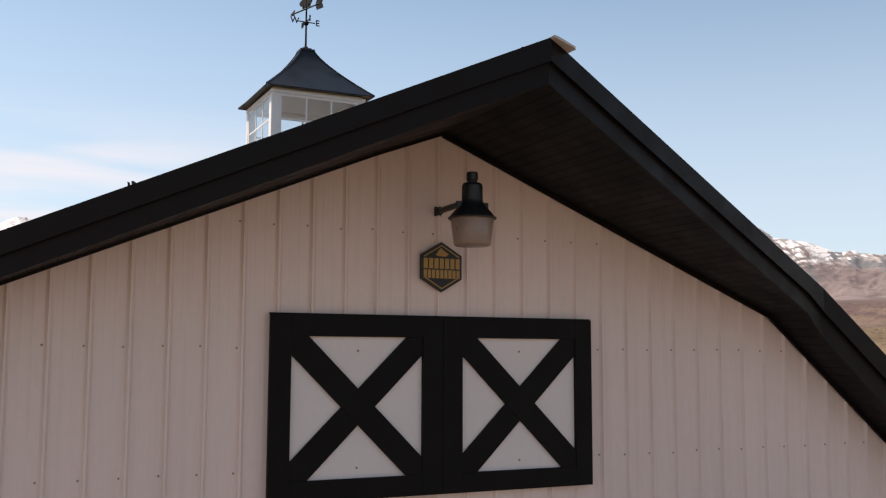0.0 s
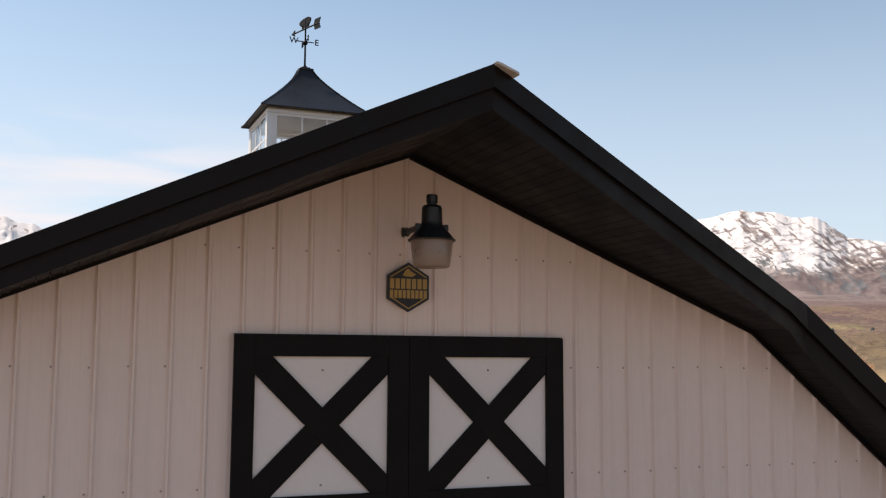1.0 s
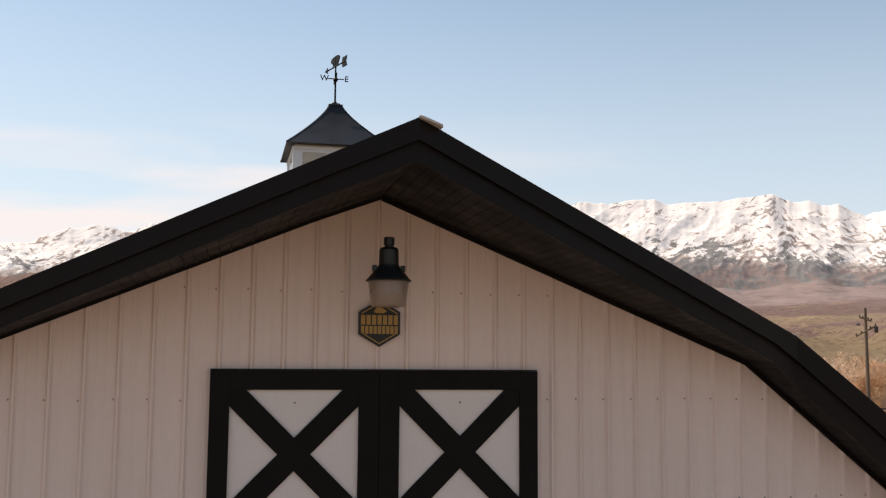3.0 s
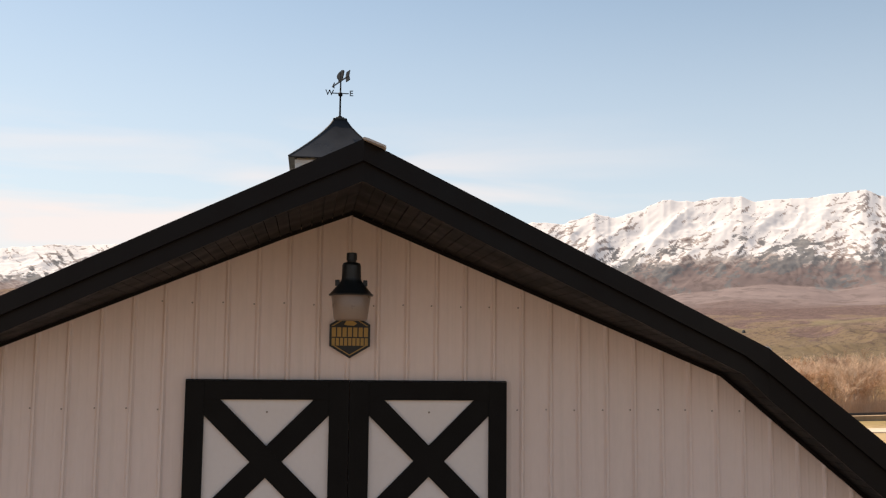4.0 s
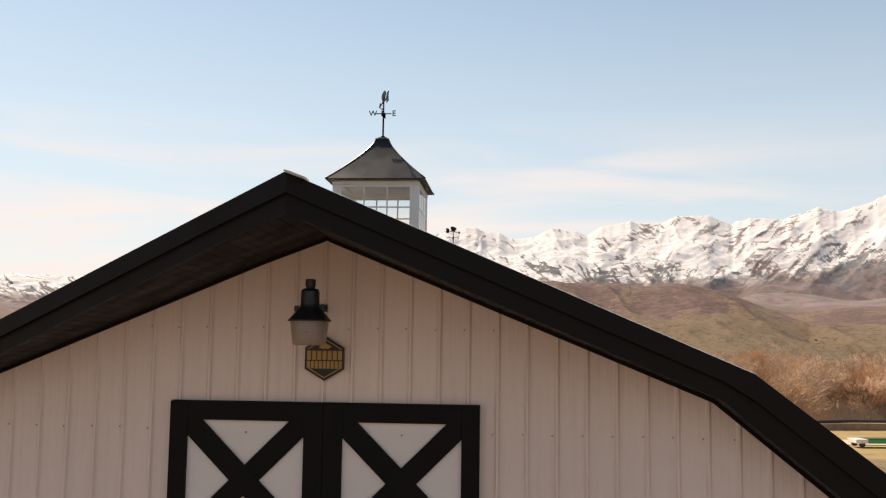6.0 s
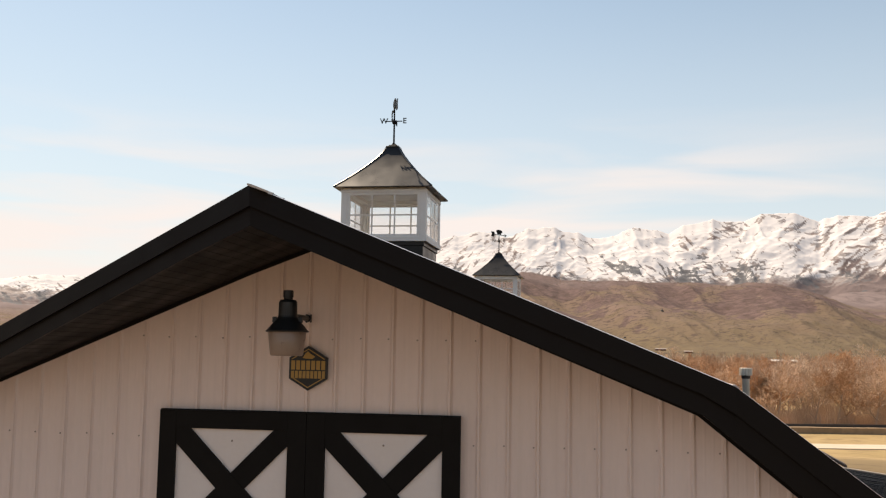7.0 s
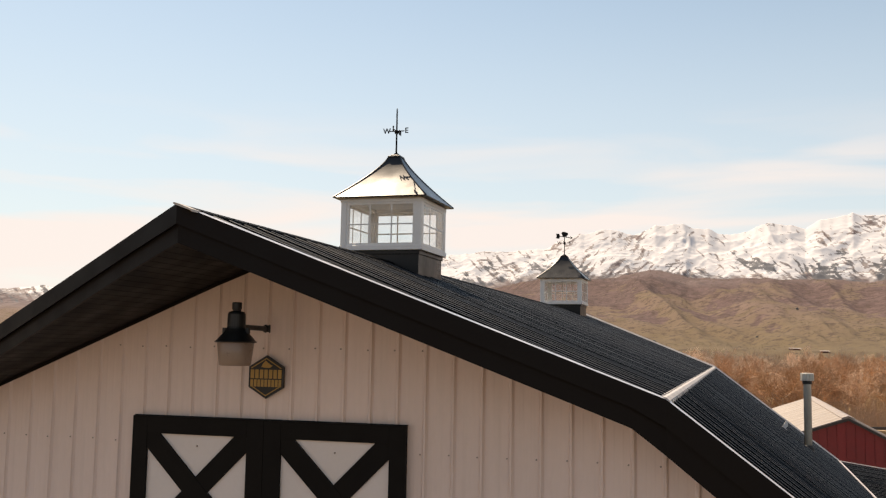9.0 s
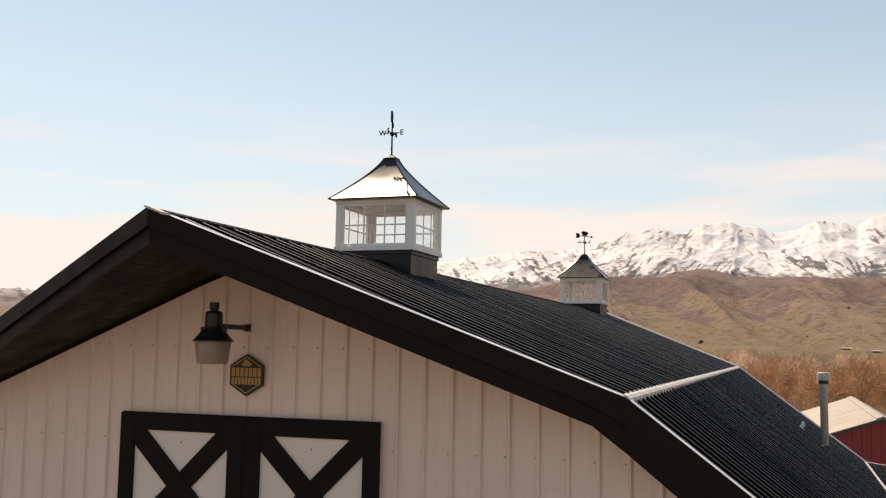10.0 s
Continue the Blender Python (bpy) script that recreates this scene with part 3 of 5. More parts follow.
# ridge cap: two flanges and a rolled top, crimped at the end
prof = [(-0.125, -0.054), (-0.120, -0.038), (-0.030, 0.006), (0, 0.021), (0.030, 0.014), (0.120, -0.020), (0.125, -0.038), (0.118, -0.030), (0, 0.014), (-0.118, -0.046)]
prof = [(x, z + 0.004) for x, z in prof]
def cap_length(y0, y1, n, mat, label, grow):
    bm = bmesh.new()
    rings = []
    for i in range(n + 1):
        y = y0 + (y1 - y0) * i / n
        w = random.uniform(-0.002, 0.002)
        rings.append([bm.verts.new((x * grow, y, RIDGE_Z + z + w + (0.003 if label else 0))) for x, z in prof])
    for a, b in zip(rings, rings[1:]):
        for i in range(len(prof)):
            bm.faces.new((a[i], a[(i + 1) % len(prof)], b[(i + 1) % len(prof)], b[i]))
    bm.faces.new(rings[0])
    bm.faces.new(rings[-1][::-1])
    return part("ridge_cap", bm, mat, roof, label)


full, prof = prof, [(-0.008, 0.020), (0, 0.024), (0.030, 0.016), (0.138, -0.026), (0.140, -0.044), (0.126, -0.034), (0, 0.010)]
cap_length(PEAK_Y - 0.040, PEAK_Y + 0.07, 3, M["cap"], "weathered light grey ridge end", 1.0)
prof = full
y = PEAK_Y + 0.05
while y < BACK_Y:
    cap_length(y, min(y + 3.04, BACK_Y), 10, M["roof"], "", 1.0)
    y += 3.045


vs, fs = [], []
y = PEAK_Y + 0.15
while y < BACK_Y - 0.1:
    for s_ in (-1, 1):
        o, cx = len(vs), s_ * 0.105
        cz = RIDGE_Z - 0.012
        for k in range(5):
            a = 2 * math.pi * k / 5
            vs.append((cx + 0.011 * math.cos(a), y + 0.011 * math.sin(a), cz - 0.004))
        for k in range(5):
            a = 2 * math.pi * k / 5
            vs.append((cx + 0.008 * math.cos(a), y + 0.008 * math.sin(a), cz + 0.005))
        fs.append(tuple(range(o + 5, o + 10)))
        fs += [(o + k, o + (k + 1) % 5, o + 5 + (k + 1) % 5, o + 5 + k) for k in range(5)]
    y += RIB
tagged(link_mesh("ridge_screw", vs, fs, M["roof"], roof), kind="stuff")


def knee_flashing(x, z, s_up, s_down, name, y0, length, side=1):
    """A bent strip over a change of pitch, with a toothed closure along its lower edge."""
    bm = bmesh.new()
    w = 0.024
    sec = [(x - w, z + s_up * w + 0.027), (x, z + 0.034), (x + w, z - s_down * w + 0.030), (x + w, z - s_down * w + 0.004), (x - w, z + s_up * w + 0.022)]
    a = [bm.verts.new((side * px, y0, pz)) for px, pz in sec]
    b = [bm.verts.new((side * px, y0 + length, pz)) for px, pz in sec]
    n = len(sec)
    for i in range(n):
        bm.faces.new((a[i], a[(i + 1) % n], b[(i + 1) % n], b[i]))
    bm.faces.new(a[::-1])
    bm.faces.new(b)
    fl = part(name, bm, M["flash"], roof, "cream flashing strip with a toothed edge")
    vs, fs = [], []
    y = y0 + 0.05
    while y < y0 + length - 0.1:
        o = len(vs)
        for dx, dz in ((0, 0.026), (0.009, 0.023)):
            for dy in (0.0, 0.11):
                vs.append((side * (x + w + dx), y + dy, z - s_down * (w + dx) + dz))
        for dx in (0, 0.009):
            for dy in (0.0, 0.11):
                vs.append((side * (x + w + dx), y + dy, z - s_down * (w + dx) + 0.002))
        fs += [(o, o + 2, o + 3, o + 1), (o + 2, o + 6, o + 7, o + 3), (o, o + 4, o + 6, o + 2), (o + 1, o + 3, o + 7, o + 5)]
        o = len(vs)
        for dx in (0, 0.020):
            for dy in (0.12, 0.20):
                vs.append((side * (x - w - dx), y + dy, z + s_up * (w + dx) + 0.028 - dx * 0.2))
        for dx in (0, 0.020):
            for dy in (0.12, 0.20):
                vs.append((side * (x - w - dx), y + dy, z + s_up * (w + dx) + 0.004))
        fs += [(o, o + 1, o + 3, o + 2), (o + 2, o + 3, o + 7, o + 6), (o, o + 2, o + 6, o + 4), (o + 1, o + 5, o + 7, o + 3)]
        y += RIB
    tagged(link_mesh("closure_strip", vs, fs, M["flash"], roof), kind="stuff")
    return fl


for side in (-1, 1):
    knee_flashing(KNEE_X, roof_z(side * KNEE_X), SLOPE1, SLOPE2, "knee_flashing", KNEE_Y + 0.01, BACK_Y - KNEE_Y - 0.02, side)

# ---- barn: low shed roof against the long side ----
shed = thing("lean_to", pose(0, 0, 0), "low lean-to with a black ribbed roof against the barn", "lean-to")
SHED_Y0 = 1.0
for k in range(18):
    start = SHED_Y0 + 0.03 + k * 4 * RIB
    prof = [(y, h) for y, h in roof_profile(start, 4) if y < BACK_Y - 0.02] + ([(start + 4 * RIB - 0.030, 0)] if start + 4 * RIB < BACK_Y else [])
    verts, faces = [], []
    for y, h in prof:
        verts += [(SKIRT_X, y, SKIRT_Z + h - 0.004), (SKIRT_END, y, SKIRT_Z - SKIRT_SLOPE * (SKIRT_END - SKIRT_X) + h - 0.004)]
    for i in range(len(prof) - 1):
        faces.append((2 * i, 2 * i + 1, 2 * i + 3, 2 * i + 2))
    if faces:
        # same painted glint on the lean-to's rib tops
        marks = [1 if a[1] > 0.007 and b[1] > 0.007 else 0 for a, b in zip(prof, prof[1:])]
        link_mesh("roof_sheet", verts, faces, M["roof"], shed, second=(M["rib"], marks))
bm = bmesh.new()
for y0, y1 in ((SHED_Y0, BACK_Y - 0.03),):
    za, zb = SKIRT_Z - 0.02, SKIRT_Z - SKIRT_SLOPE * (SKIRT_END - SKIRT_X) - 0.02
    vs = [bm.verts.new(v) for v in ((SKIRT_X + 0.01, y0, za), (SKIRT_END, y0, zb), (SKIRT_END, y1, zb), (SKIRT_X + 0.01, y1, za),
                                    (SKIRT_X + 0.01, y0, za - 0.18), (SKIRT_END, y0, zb - 0.18), (SKIRT_END, y1, zb - 0.18), (SKIRT_X + 0.01, y1, za - 0.18))]
    for f in ((0, 1, 2, 3), (7, 6, 5, 4), (0, 4, 5, 1), (1, 5, 6, 2), (2, 6, 7, 3), (3, 7, 4, 0)):
        bm.faces.new([vs[i] for i in f])
part("roof_deck", bm, M["trim"], shed)
bm = bmesh.new()
vs = []
for x in (SKIRT_X + 0.02, SKIRT_END):
    z = SKIRT_Z - SKIRT_SLOPE * (x - SKIRT_X)
    vs.append([bm.verts.new(v) for v in ((x, BACK_Y - 0.07, z + 0.022), (x, BACK_Y, z + 0.022), (x, BACK_Y, z + 0.032), (x, BACK_Y - 0.07, z + 0.032))])
for j in range(4):
    bm.faces.new((vs[0][j], vs[1][j], vs[1][(j + 1) % 4], vs[0][(j + 1) % 4]))
bm.faces.new(vs[0]), bm.faces.new(vs[1][::-1])
part("rake_flange", bm, M["flash"], shed)
bm = bmesh.new()
box(bm, (SKIRT_END - 0.25, SHED_Y0 + 0.2, 0), (SKIRT_END - 0.15, 16.6, 1.88))
part("side_wall", bm, M["wall"], shed)
for y in (SHED_Y0 + 0.2, 16.5):
    bm = bmesh.new()
    box(bm, (5.57, y, 0), (SKIRT_END - 0.26, y + 0.1, 1.88))
    part("end_wall", bm, M["wall"], shed)
fl = knee_flashing(SKIRT_X, SKIRT_Z, SLOPE2, SKIRT_SLOPE, "skirt_flashing", SHED_Y0, BACK_Y - SHED_Y0 - 0.02)

# ---- loft doors ----
DZ0, DZ1, DW = 3.10, 4.30, 1.22


def loft_door(side):
    x0, x1 = (0.0015, DW) if side > 0 else (-DW, -0.0015)
    bm = bmesh.new()
    box(bm, (x0 + 0.02, -0.030, DZ0 + 0.02), (x1 - 0.02, -0.004, DZ1 - 0.02))
    door = part("loft_door", bm, M["door_panel"], barn, "white loft door with black crossbuck boards")
    inner, outer = (x0, x0 + 0.150), (x1 - 0.140, x1)
    if side < 0:
        inner, outer = (x1 - 0.150, x1), (x0, x0 + 0.140)
    for a, b in (inner, outer):
        bm = bmesh.new()
        box(bm, (a, -0.058, DZ0), (b, -0.024, DZ1), 0.0012)
        part("stile", bm, M["door_trim"], door)
    lo, hi = min(inner[1], outer[1]), max(inner[0], outer[0])
    for z0, z1 in ((DZ0, DZ0 + 0.135), (DZ1 - 0.142, DZ1)):
        bm = bmesh.new()
        box(bm, (lo + 0.0005, -0.0575, z0), (hi - 0.0005, -0.024, z1), 0.0012)
        part("rail", bm, M["door_trim"], door)
    za, zb = DZ0 + 0.135, DZ1 - 0.142
    c = Vector(((lo + hi) / 2, 0, (za + zb) / 2))
    w, h = hi - lo, zb - za
    half = 0.083
    for n, s in enumerate((1, -1)):
        # a brace whose ends are cut to the corner of the frame
        d = Vector((w, 0, s * h)).normalized()
        ox, oz = half / abs(d.z), half / abs(d.x)
        pts = [(-w / 2, -s * h / 2), (-w / 2 + ox, -s * h / 2), (w / 2, s * (h / 2 - oz)), (w / 2, s * h / 2), (w / 2 - ox, s * h / 2), (-w / 2, -s * (h / 2 - oz))]
        bm = bmesh.new()
        plate(bm, [(c.x + px, c.z + pz) for px, pz in pts], -0.050 - 0.003 * n, -0.026)
        part("brace", bm, M["door_trim"], door)
    for z in (4.065, 3.30):
        bm = bmesh.new()
        q = Matrix.Translation((c.x, -0.029, z)) @ pose(0, 0, 0, 90, 0, 0)
        turned(bm, [(0.0085, -0.002), (0.008, 0.004), (0.004, 0.007)], 8)
        bmesh.ops.transform(bm, matrix=q, verts=bm.verts)
        part("screw", bm, M["screw"], door)


loft_door(-1), loft_door(1)
bm = bmesh.new()
box(bm, (-DW, -0.040, DZ1 + 0.001), (DW, -0.012, DZ1 + 0.008))
part("drip_edge", bm, M["door_trim"], barn)

# ---- hexagonal sign ----
SX, SZ = -0.005, 4.649
sign = thing("wall_sign", pose(SX, -0.026, SZ), "black hexagonal sign with gold print on the gable", "sign")


def hexagon(r_x, top, shoulder):
    return [(0, -top), (r_x, -shoulder), (r_x, shoulder), (0, top), (-r_x, shoulder), (-r_x, -shoulder)]


bm = bmesh.new()
plate(bm, hexagon(0.156, 0.176, 0.083), -0.012, 0.012)
part("board", bm, M["sign_black"], sign)
for n in range(6):
    o, i = hexagon(0.138, 0.155, 0.073), hexagon(0.131, 0.147, 0.069)
    a, b = n, (n + 1) % 6
    if n in (1, 4):
        continue
    bm = bmesh.new()
    plate(bm, [o[a], o[b], i[b], i[a]], -0.0145, -0.0115)
    part("border_strip", bm, M["sign_gold"], sign)


def bar_row(z, height, count, width, gap):
    total = count * width + (count - 1) * gap
    for i in range(count):
        x = -total / 2 + i * (width + gap)
        bm = bmesh.new()
        plate(bm, [(x, z - height / 2), (x + width, z - height / 2), (x + width, z + height / 2), (x, z + height / 2)], -0.0145, -0.0115)
        part("print_bar", bm, M["sign_gold"], sign)


bar_row(0.024, 0.072, 7, 0.031, 0.0100)
bar_row(-0.050, 0.058, 9, 0.0240, 0.0076)
bm = bmesh.new()
plate(bm, [(-0.045, 0.082), (-0.02, 0.076), (0.03, 0.074), (0.055, 0.092), (0.02, 0.112), (-0.005, 0.134), (-0.028, 0.112)], -0.0145, -0.0115)
part("emblem", bm, M["sign_gold"], sign)

# ---- barn light ----
LX, LY, LZ = -0.023, -0.537, 4.747
light = thing("barn_light", pose(LX, LY, LZ), "dark barn light with a frosted lens on a wall arm", "wall lamp")
bm = bmesh.new()
turned(bm, [(0.0, 0.0), (0.112, 0.0), (0.121, 0.008), (0.128, 0.06), (0.142, 0.176), (0.139, 0.180), (0.12, 0.175), (0.0, 0.174)], 36)
part("lens", bm, M["lens"], light, "frosted acrylic lens", True)
bm = bmesh.new()
turned(bm, [(0.0, 0.176), (0.158, 0.176), (0.161, 0.184), (0.150, 0.192), (0.118, 0.230), (0.088, 0.262), (0.074, 0.285), (0.0, 0.285)], 36)
part("reflector_skirt", bm, M["lamp"], light)
bm = bmesh.new()
turned(bm, [(0.0, 0.284), (0.074, 0.284), (0.070, 0.30), (0.068, 0.395), (0.060, 0.412), (0.034, 0.420), (0.0, 0.420)], 24)
part("ballast_housing", bm, M["lamp"], light)
bm = bmesh.new()
turned(bm, [(0.0, 0.421), (0.032, 0.421), (0.033, 0.432), (0.038, 0.436), (0.038, 0.480), (0.034, 0.487), (0.0, 0.489)], 20)
part("photocell", bm, M["lamp"], light)
for s in (-1, 1):
    bm = bmesh.new()
    box(bm, (s * 0.084, -0.012, 0.246), (s * 0.116, 0.012, 0.290), 0.004)
    part("latch", bm, M["lamp"], light)
bm = bmesh.new()
tube(bm, (0, 0.06, 0.300), (0, 0.497, 0.296), 0.021, 0.021, 14)
tube(bm, (0, 0.489, 0.296), (0, 0.527, 0.296), 0.030, 0.030, 16)
part("arm", bm, M["lamp"], light)
bm = bmesh.new()
box(bm, (-0.026, 0.523, 0.262), (0.026, 0.538, 0.330), 0.005)
part("wall_bracket", bm, M["lamp"], light)


# ---- cupolas ----
def make_cupola(m, label):
    cup = thing("cupola", m, label, "cupola", "cupolas on the ridge")
    z_sill, z_eave, z_top = 0.0, 0.590, 1.150      # above the white sill's underside
    bm = bmesh.new()
    box(bm, (-0.435, -0.435, -0.42), (0.435, 0.435, -0.032), 0.004)
    part("base", bm, M["base"], cup, "black sheet-metal base")
    bm = bmesh.new()
    box(bm, (-0.448, -0.448, -0.045), (0.448, 0.448, -0.002), 0.004)
    part("base_trim", bm, M["base"], cup)
    bm = bmesh.new()
    for a in range(4):
        w = 0.480 if a % 2 == 0 else 0.3945
        box(bm, (-w, -0.480, 0.0), (w, -0.395, 0.055), 0.003, pose(0, 0, 0.0, 0, 0, 90 * a))
    part("sill", bm, M["vinyl"], cup)
    for sx in (-1, 1):
        for sy in (-1, 1):
            bm = bmesh.new()
            box(bm, (sx * 0.470, sy * 0.470, 0.0555), (sx * 0.402, sy * 0.402, 0.5300), 0.004)
            part("post", bm, M["vinyl"], cup)
    bm = bmesh.new()
    for a in range(4):
        w = 0.474 if a % 2 == 0 else 0.3795
        box(bm, (-w, -0.474, 0.5305), (w, -0.380, 0.5685), 0.003, pose(0, 0, 0, 0, 0, 90 * a))
    part("header", bm, M["vinyl"], cup)
    bm = bmesh.new()
    box(bm, (-0.452, -0.452, 0.569), (0.452, 0.452, 0.586))
    part("ceiling_panel", bm, M["vinyl"], cup)
    for a in range(4):
        q = pose(0, 0, 0, 0, 0, 90 * a)
        bm = bmesh.new()
        for lo, hi in (((-0.4015, -0.466, 0.0555), (-0.370, -0.440, 0.530)), ((0.370, -0.466, 0.0555), (0.4015, -0.440, 0.530)),
                       ((-0.370, -0.466, 0.0555), (0.370, -0.440, 0.080)), ((-0.370, -0.466, 0.505), (0.370, -0.440, 0.530))):
            box(bm, lo, hi, 0.002, q)
        win = part("window", bm, M["vinyl"], cup)
        for x in (-0.125, 0.125):
            bm = bmesh.new()
            box(bm, (x - 0.008, -0.4645, 0.080), (x + 0.008, -0.4575, 0.505), 0, q)
            part("muntin", bm, M["vinyl"], win)
        for z in (0.287,):
            bm = bmesh.new()
            box(bm, (-0.370, -0.464, z - 0.008), (0.370, -0.458, z + 0.008), 0, q)
            part("muntin", bm, M["vinyl"], win)
        bm = bmesh.new()
        box(bm, (-0.372, -0.4625, 0.078), (0.372, -0.4595, 0.507), 0, q)
        pane = part("pane", bm, M["glass"], win)
        pane.visible_shadow = False
    # flared hip roof: concave profile, hips crisp, thin folded eave
    bm = bmesh.new()
    n, prof = 26, []
    for i in range(n + 1):
        u = i / n
        prof.append((0.066 + (0.540 - 0.066) * (1 - u) ** 1.28, z_eave + (z_top - 0.03 - z_eave) * u))
    prof = [(0.40, z_eave - 0.003), (0.541, z_eave - 0.009), (0.543, z_eave - 0.005)] + prof[0:]
    rings = [[bm.verts.new((sx * r, sy * r, z)) for sx, sy in ((-1, -1), (1, -1), (1, 1), (-1, 1))] for r, z in prof]
    for a, b in zip(rings, rings[1:]):
        for i in range(4):
            bm.faces.new((a[i], a[(i + 1) % 4], b[(i + 1) % 4], b[i]))
    bm.faces.new(rings[0][::-1])
    bm.faces.new(rings[-1])
    hip = part("hip_roof", bm, M["cupola_roof"], cup, "flared dark metal roof")
    for a in range(4):
        bm = bmesh.new()
        pr = prof[3:]
        for (r0, z0), (r1, z1) in zip(pr, pr[1:]):
            tube(bm, (r0, r0, z0), (r1, r1, z1), 0.009, 0.009, 5)
        bmesh.ops.transform(bm, matrix=pose(0, 0, 0, 0, 0, 90 * a), verts=bm.verts)
        part("hip_seam", bm, M["cupola_roof"], hip)
    bm = bmesh.new()
    box(bm, (-0.076, -0.076, z_top - 0.045), (0.076, 0.076, z_top - 0.022), 0.004)
    box(bm, (-0.050, -0.050, z_top - 0.024), (0.050, 0.050, z_top - 0.004), 0.006)
    part("cap", bm, M["base"], cup)
    return cup


CUP_X, CUP_Y, CUP_Z = -0.035, 3.115, 5.968
make_cupola(pose(CUP_X, CUP_Y, CUP_Z), "white windowed cupola with a flared dark roof on the ridge")
FAR_CUP = (-0.045, 14.88, CUP_Z - 0.014)
make_cupola(pose(*FAR_CUP), "white cupola with flared dark roof at the far ridge end")


# ---- weathervanes ----
LETTERS = {c: text_mesh(c, 0.088, 0.004) for c in "NESW"}


def make_vane(m, turn, label):
    v = thing("weathervane", m, label, "weathervane", "weathervanes on the cupolas")
    bm = bmesh.new()
    tube(bm, (0, 0, 0), (0, 0, 0.53), 0.011, 0.008, 10)
    tube(bm, (0, 0, 0), (0, 0, 0.02), 0.03, 0.022, 12)
    part("rod", bm, M["vane"], v)
    bm = bmesh.new()
    bmesh.ops.create_uvsphere(bm, u_segments=14, v_segments=10, radius=0.026, matrix=Matrix.Translation((0, 0, 0.268)))
    part("hub", bm, M["vane"], v, "", True)
    for a, c in ((0, "E"), (90, "N"), (180, "W"), (270, "S")):
        bm = bmesh.new()
        d = Vector((math.cos(radians(a)), math.sin(radians(a)), 0))
        tube(bm, (0, 0, 0.280), d * 0.092 + Vector((0, 0, 0.280)), 0.006, 0.006, 8)
        arm = part("arm", bm, M["vane"], v)
        lt = new("letter", LETTERS[c])
        if not lt.data.materials:
            lt.data.materials.append(M["vane"])
        lt.parent = arm
        # letters on the east-west arms stand in its plane, those on the other arm across it
        rz = 0 if c in "EW" else 90
        lt.matrix_local = Matrix.Translation(d * 0.120 + Vector((0, 0, 0.282))) @ pose(0, 0, 0, 90, 0, rz)
    arrow = thing("arrow", pose(0, 0, 0), "", "")
    for key in list(arrow.keys()):
        del arrow[key]
    arrow.parent = v
    arrow.matrix_local = pose(0, 0, 0.42, 0, 0, turn)
    bm = bmesh.new()
    tube(bm, (-0.235, 0, 0), (0.235, 0, 0), 0.008, 0.008, 8)
    part("shaft", bm, M["vane"], arrow)
    bm = bmesh.new()
    plate(bm, [(0.20, -0.035), (0.275, 0.0), (0.20, 0.035), (0.215, 0.0)], -0.004, 0.004)
    part("arrowhead", bm, M["vane"], arrow)
    bm = bmesh.new()
    plate(bm, [(-0.28, -0.055), (-0.255, 0.0), (-0.28, 0.055), (-0.175, 0.055), (-0.155, 0.0), (-0.175, -0.055)], -0.004, 0.004)
    part("tail_plate", bm, M["vane"], arrow)
    # plain rounded ornament plate above the shaft
    bm = bmesh.new()
    pts = []
    for i in range(20):
        a = 2 * math.pi * i / 20
        r = 1 + 0.10 * math.sin(3 * a + 0.5)
        pts.append((0.005 + 0.105 * r * math.cos(a), 0.068 + 0.052 * r * math.sin(a)))
    plate(bm, pts, -0.005, 0.005)
    for x in (-0.05, 0.05):
        box(bm, (x - 0.014, -0.005, 0.0), (x + 0.014, 0.005, 0.045))
    part("ornament", bm, M["vane"], arrow)
    return v


make_vane(pose(CUP_X, CUP_Y, CUP_Z + 1.146), 109, "black weathervane with compass letters, arrow pointing away")
make_vane(pose(FAR_CUP[0], FAR_CUP[1], FAR_CUP[2] + 1.146), 56, "black weathervane with compass letters, arrow turned half aside")

# ---- flue and roof vent ----
FX, FY = 4.885, 11.03
fz = roof_z(FX)
flue = thing("flue_pipe", pose(FX, FY, fz), "galvanised flue pipe with a vented cap through the roof", "flue pipe")
bm = bmesh.new()
turned(bm, [(0.0, -0.12), (0.058, -0.12), (0.058, 1.06), (0.061, 1.065), (0.061, 1.085), (0.0, 1.085)], 24)
part("pipe", bm, M["galv"], flue, "", True)
bm = bmesh.new()
turned(bm, [(0.0, 1.118), (0.082, 1.118), (0.086, 1.124), (0.086, 1.236), (0.080, 1.244), (0.0, 1.246)], 24)
for i in range(12):
    a = 2 * math.pi * i / 12
    box(bm, (0.080, -0.014, 1.116), (0.100, 0.014, 1.240), 0.002, pose(0, 0, 0, 0, 0, math.degrees(a)))
part("rain_cap", bm, M["galv"], flue, "fluted galvanised cap")
bm = bmesh.new()
turned(bm, [(0.0, 1.060), (0.066, 1.060), (0.070, 1.066), (0.070, 1.112), (0.0, 1.117)], 24)
part("collar", bm, M["steel"], flue, "dark collar under the cap")
bm = bmesh.new()
turned(bm, [(0.0, -0.10), (0.09, -0.12), (0.082, 0.02), (0.068, 0.05), (0.060, 0.06), (0.0, 0.06)], 24)
part("boot", bm, M["steel"], flue)
flue.scale = (1.13, 1.13, 1.05)

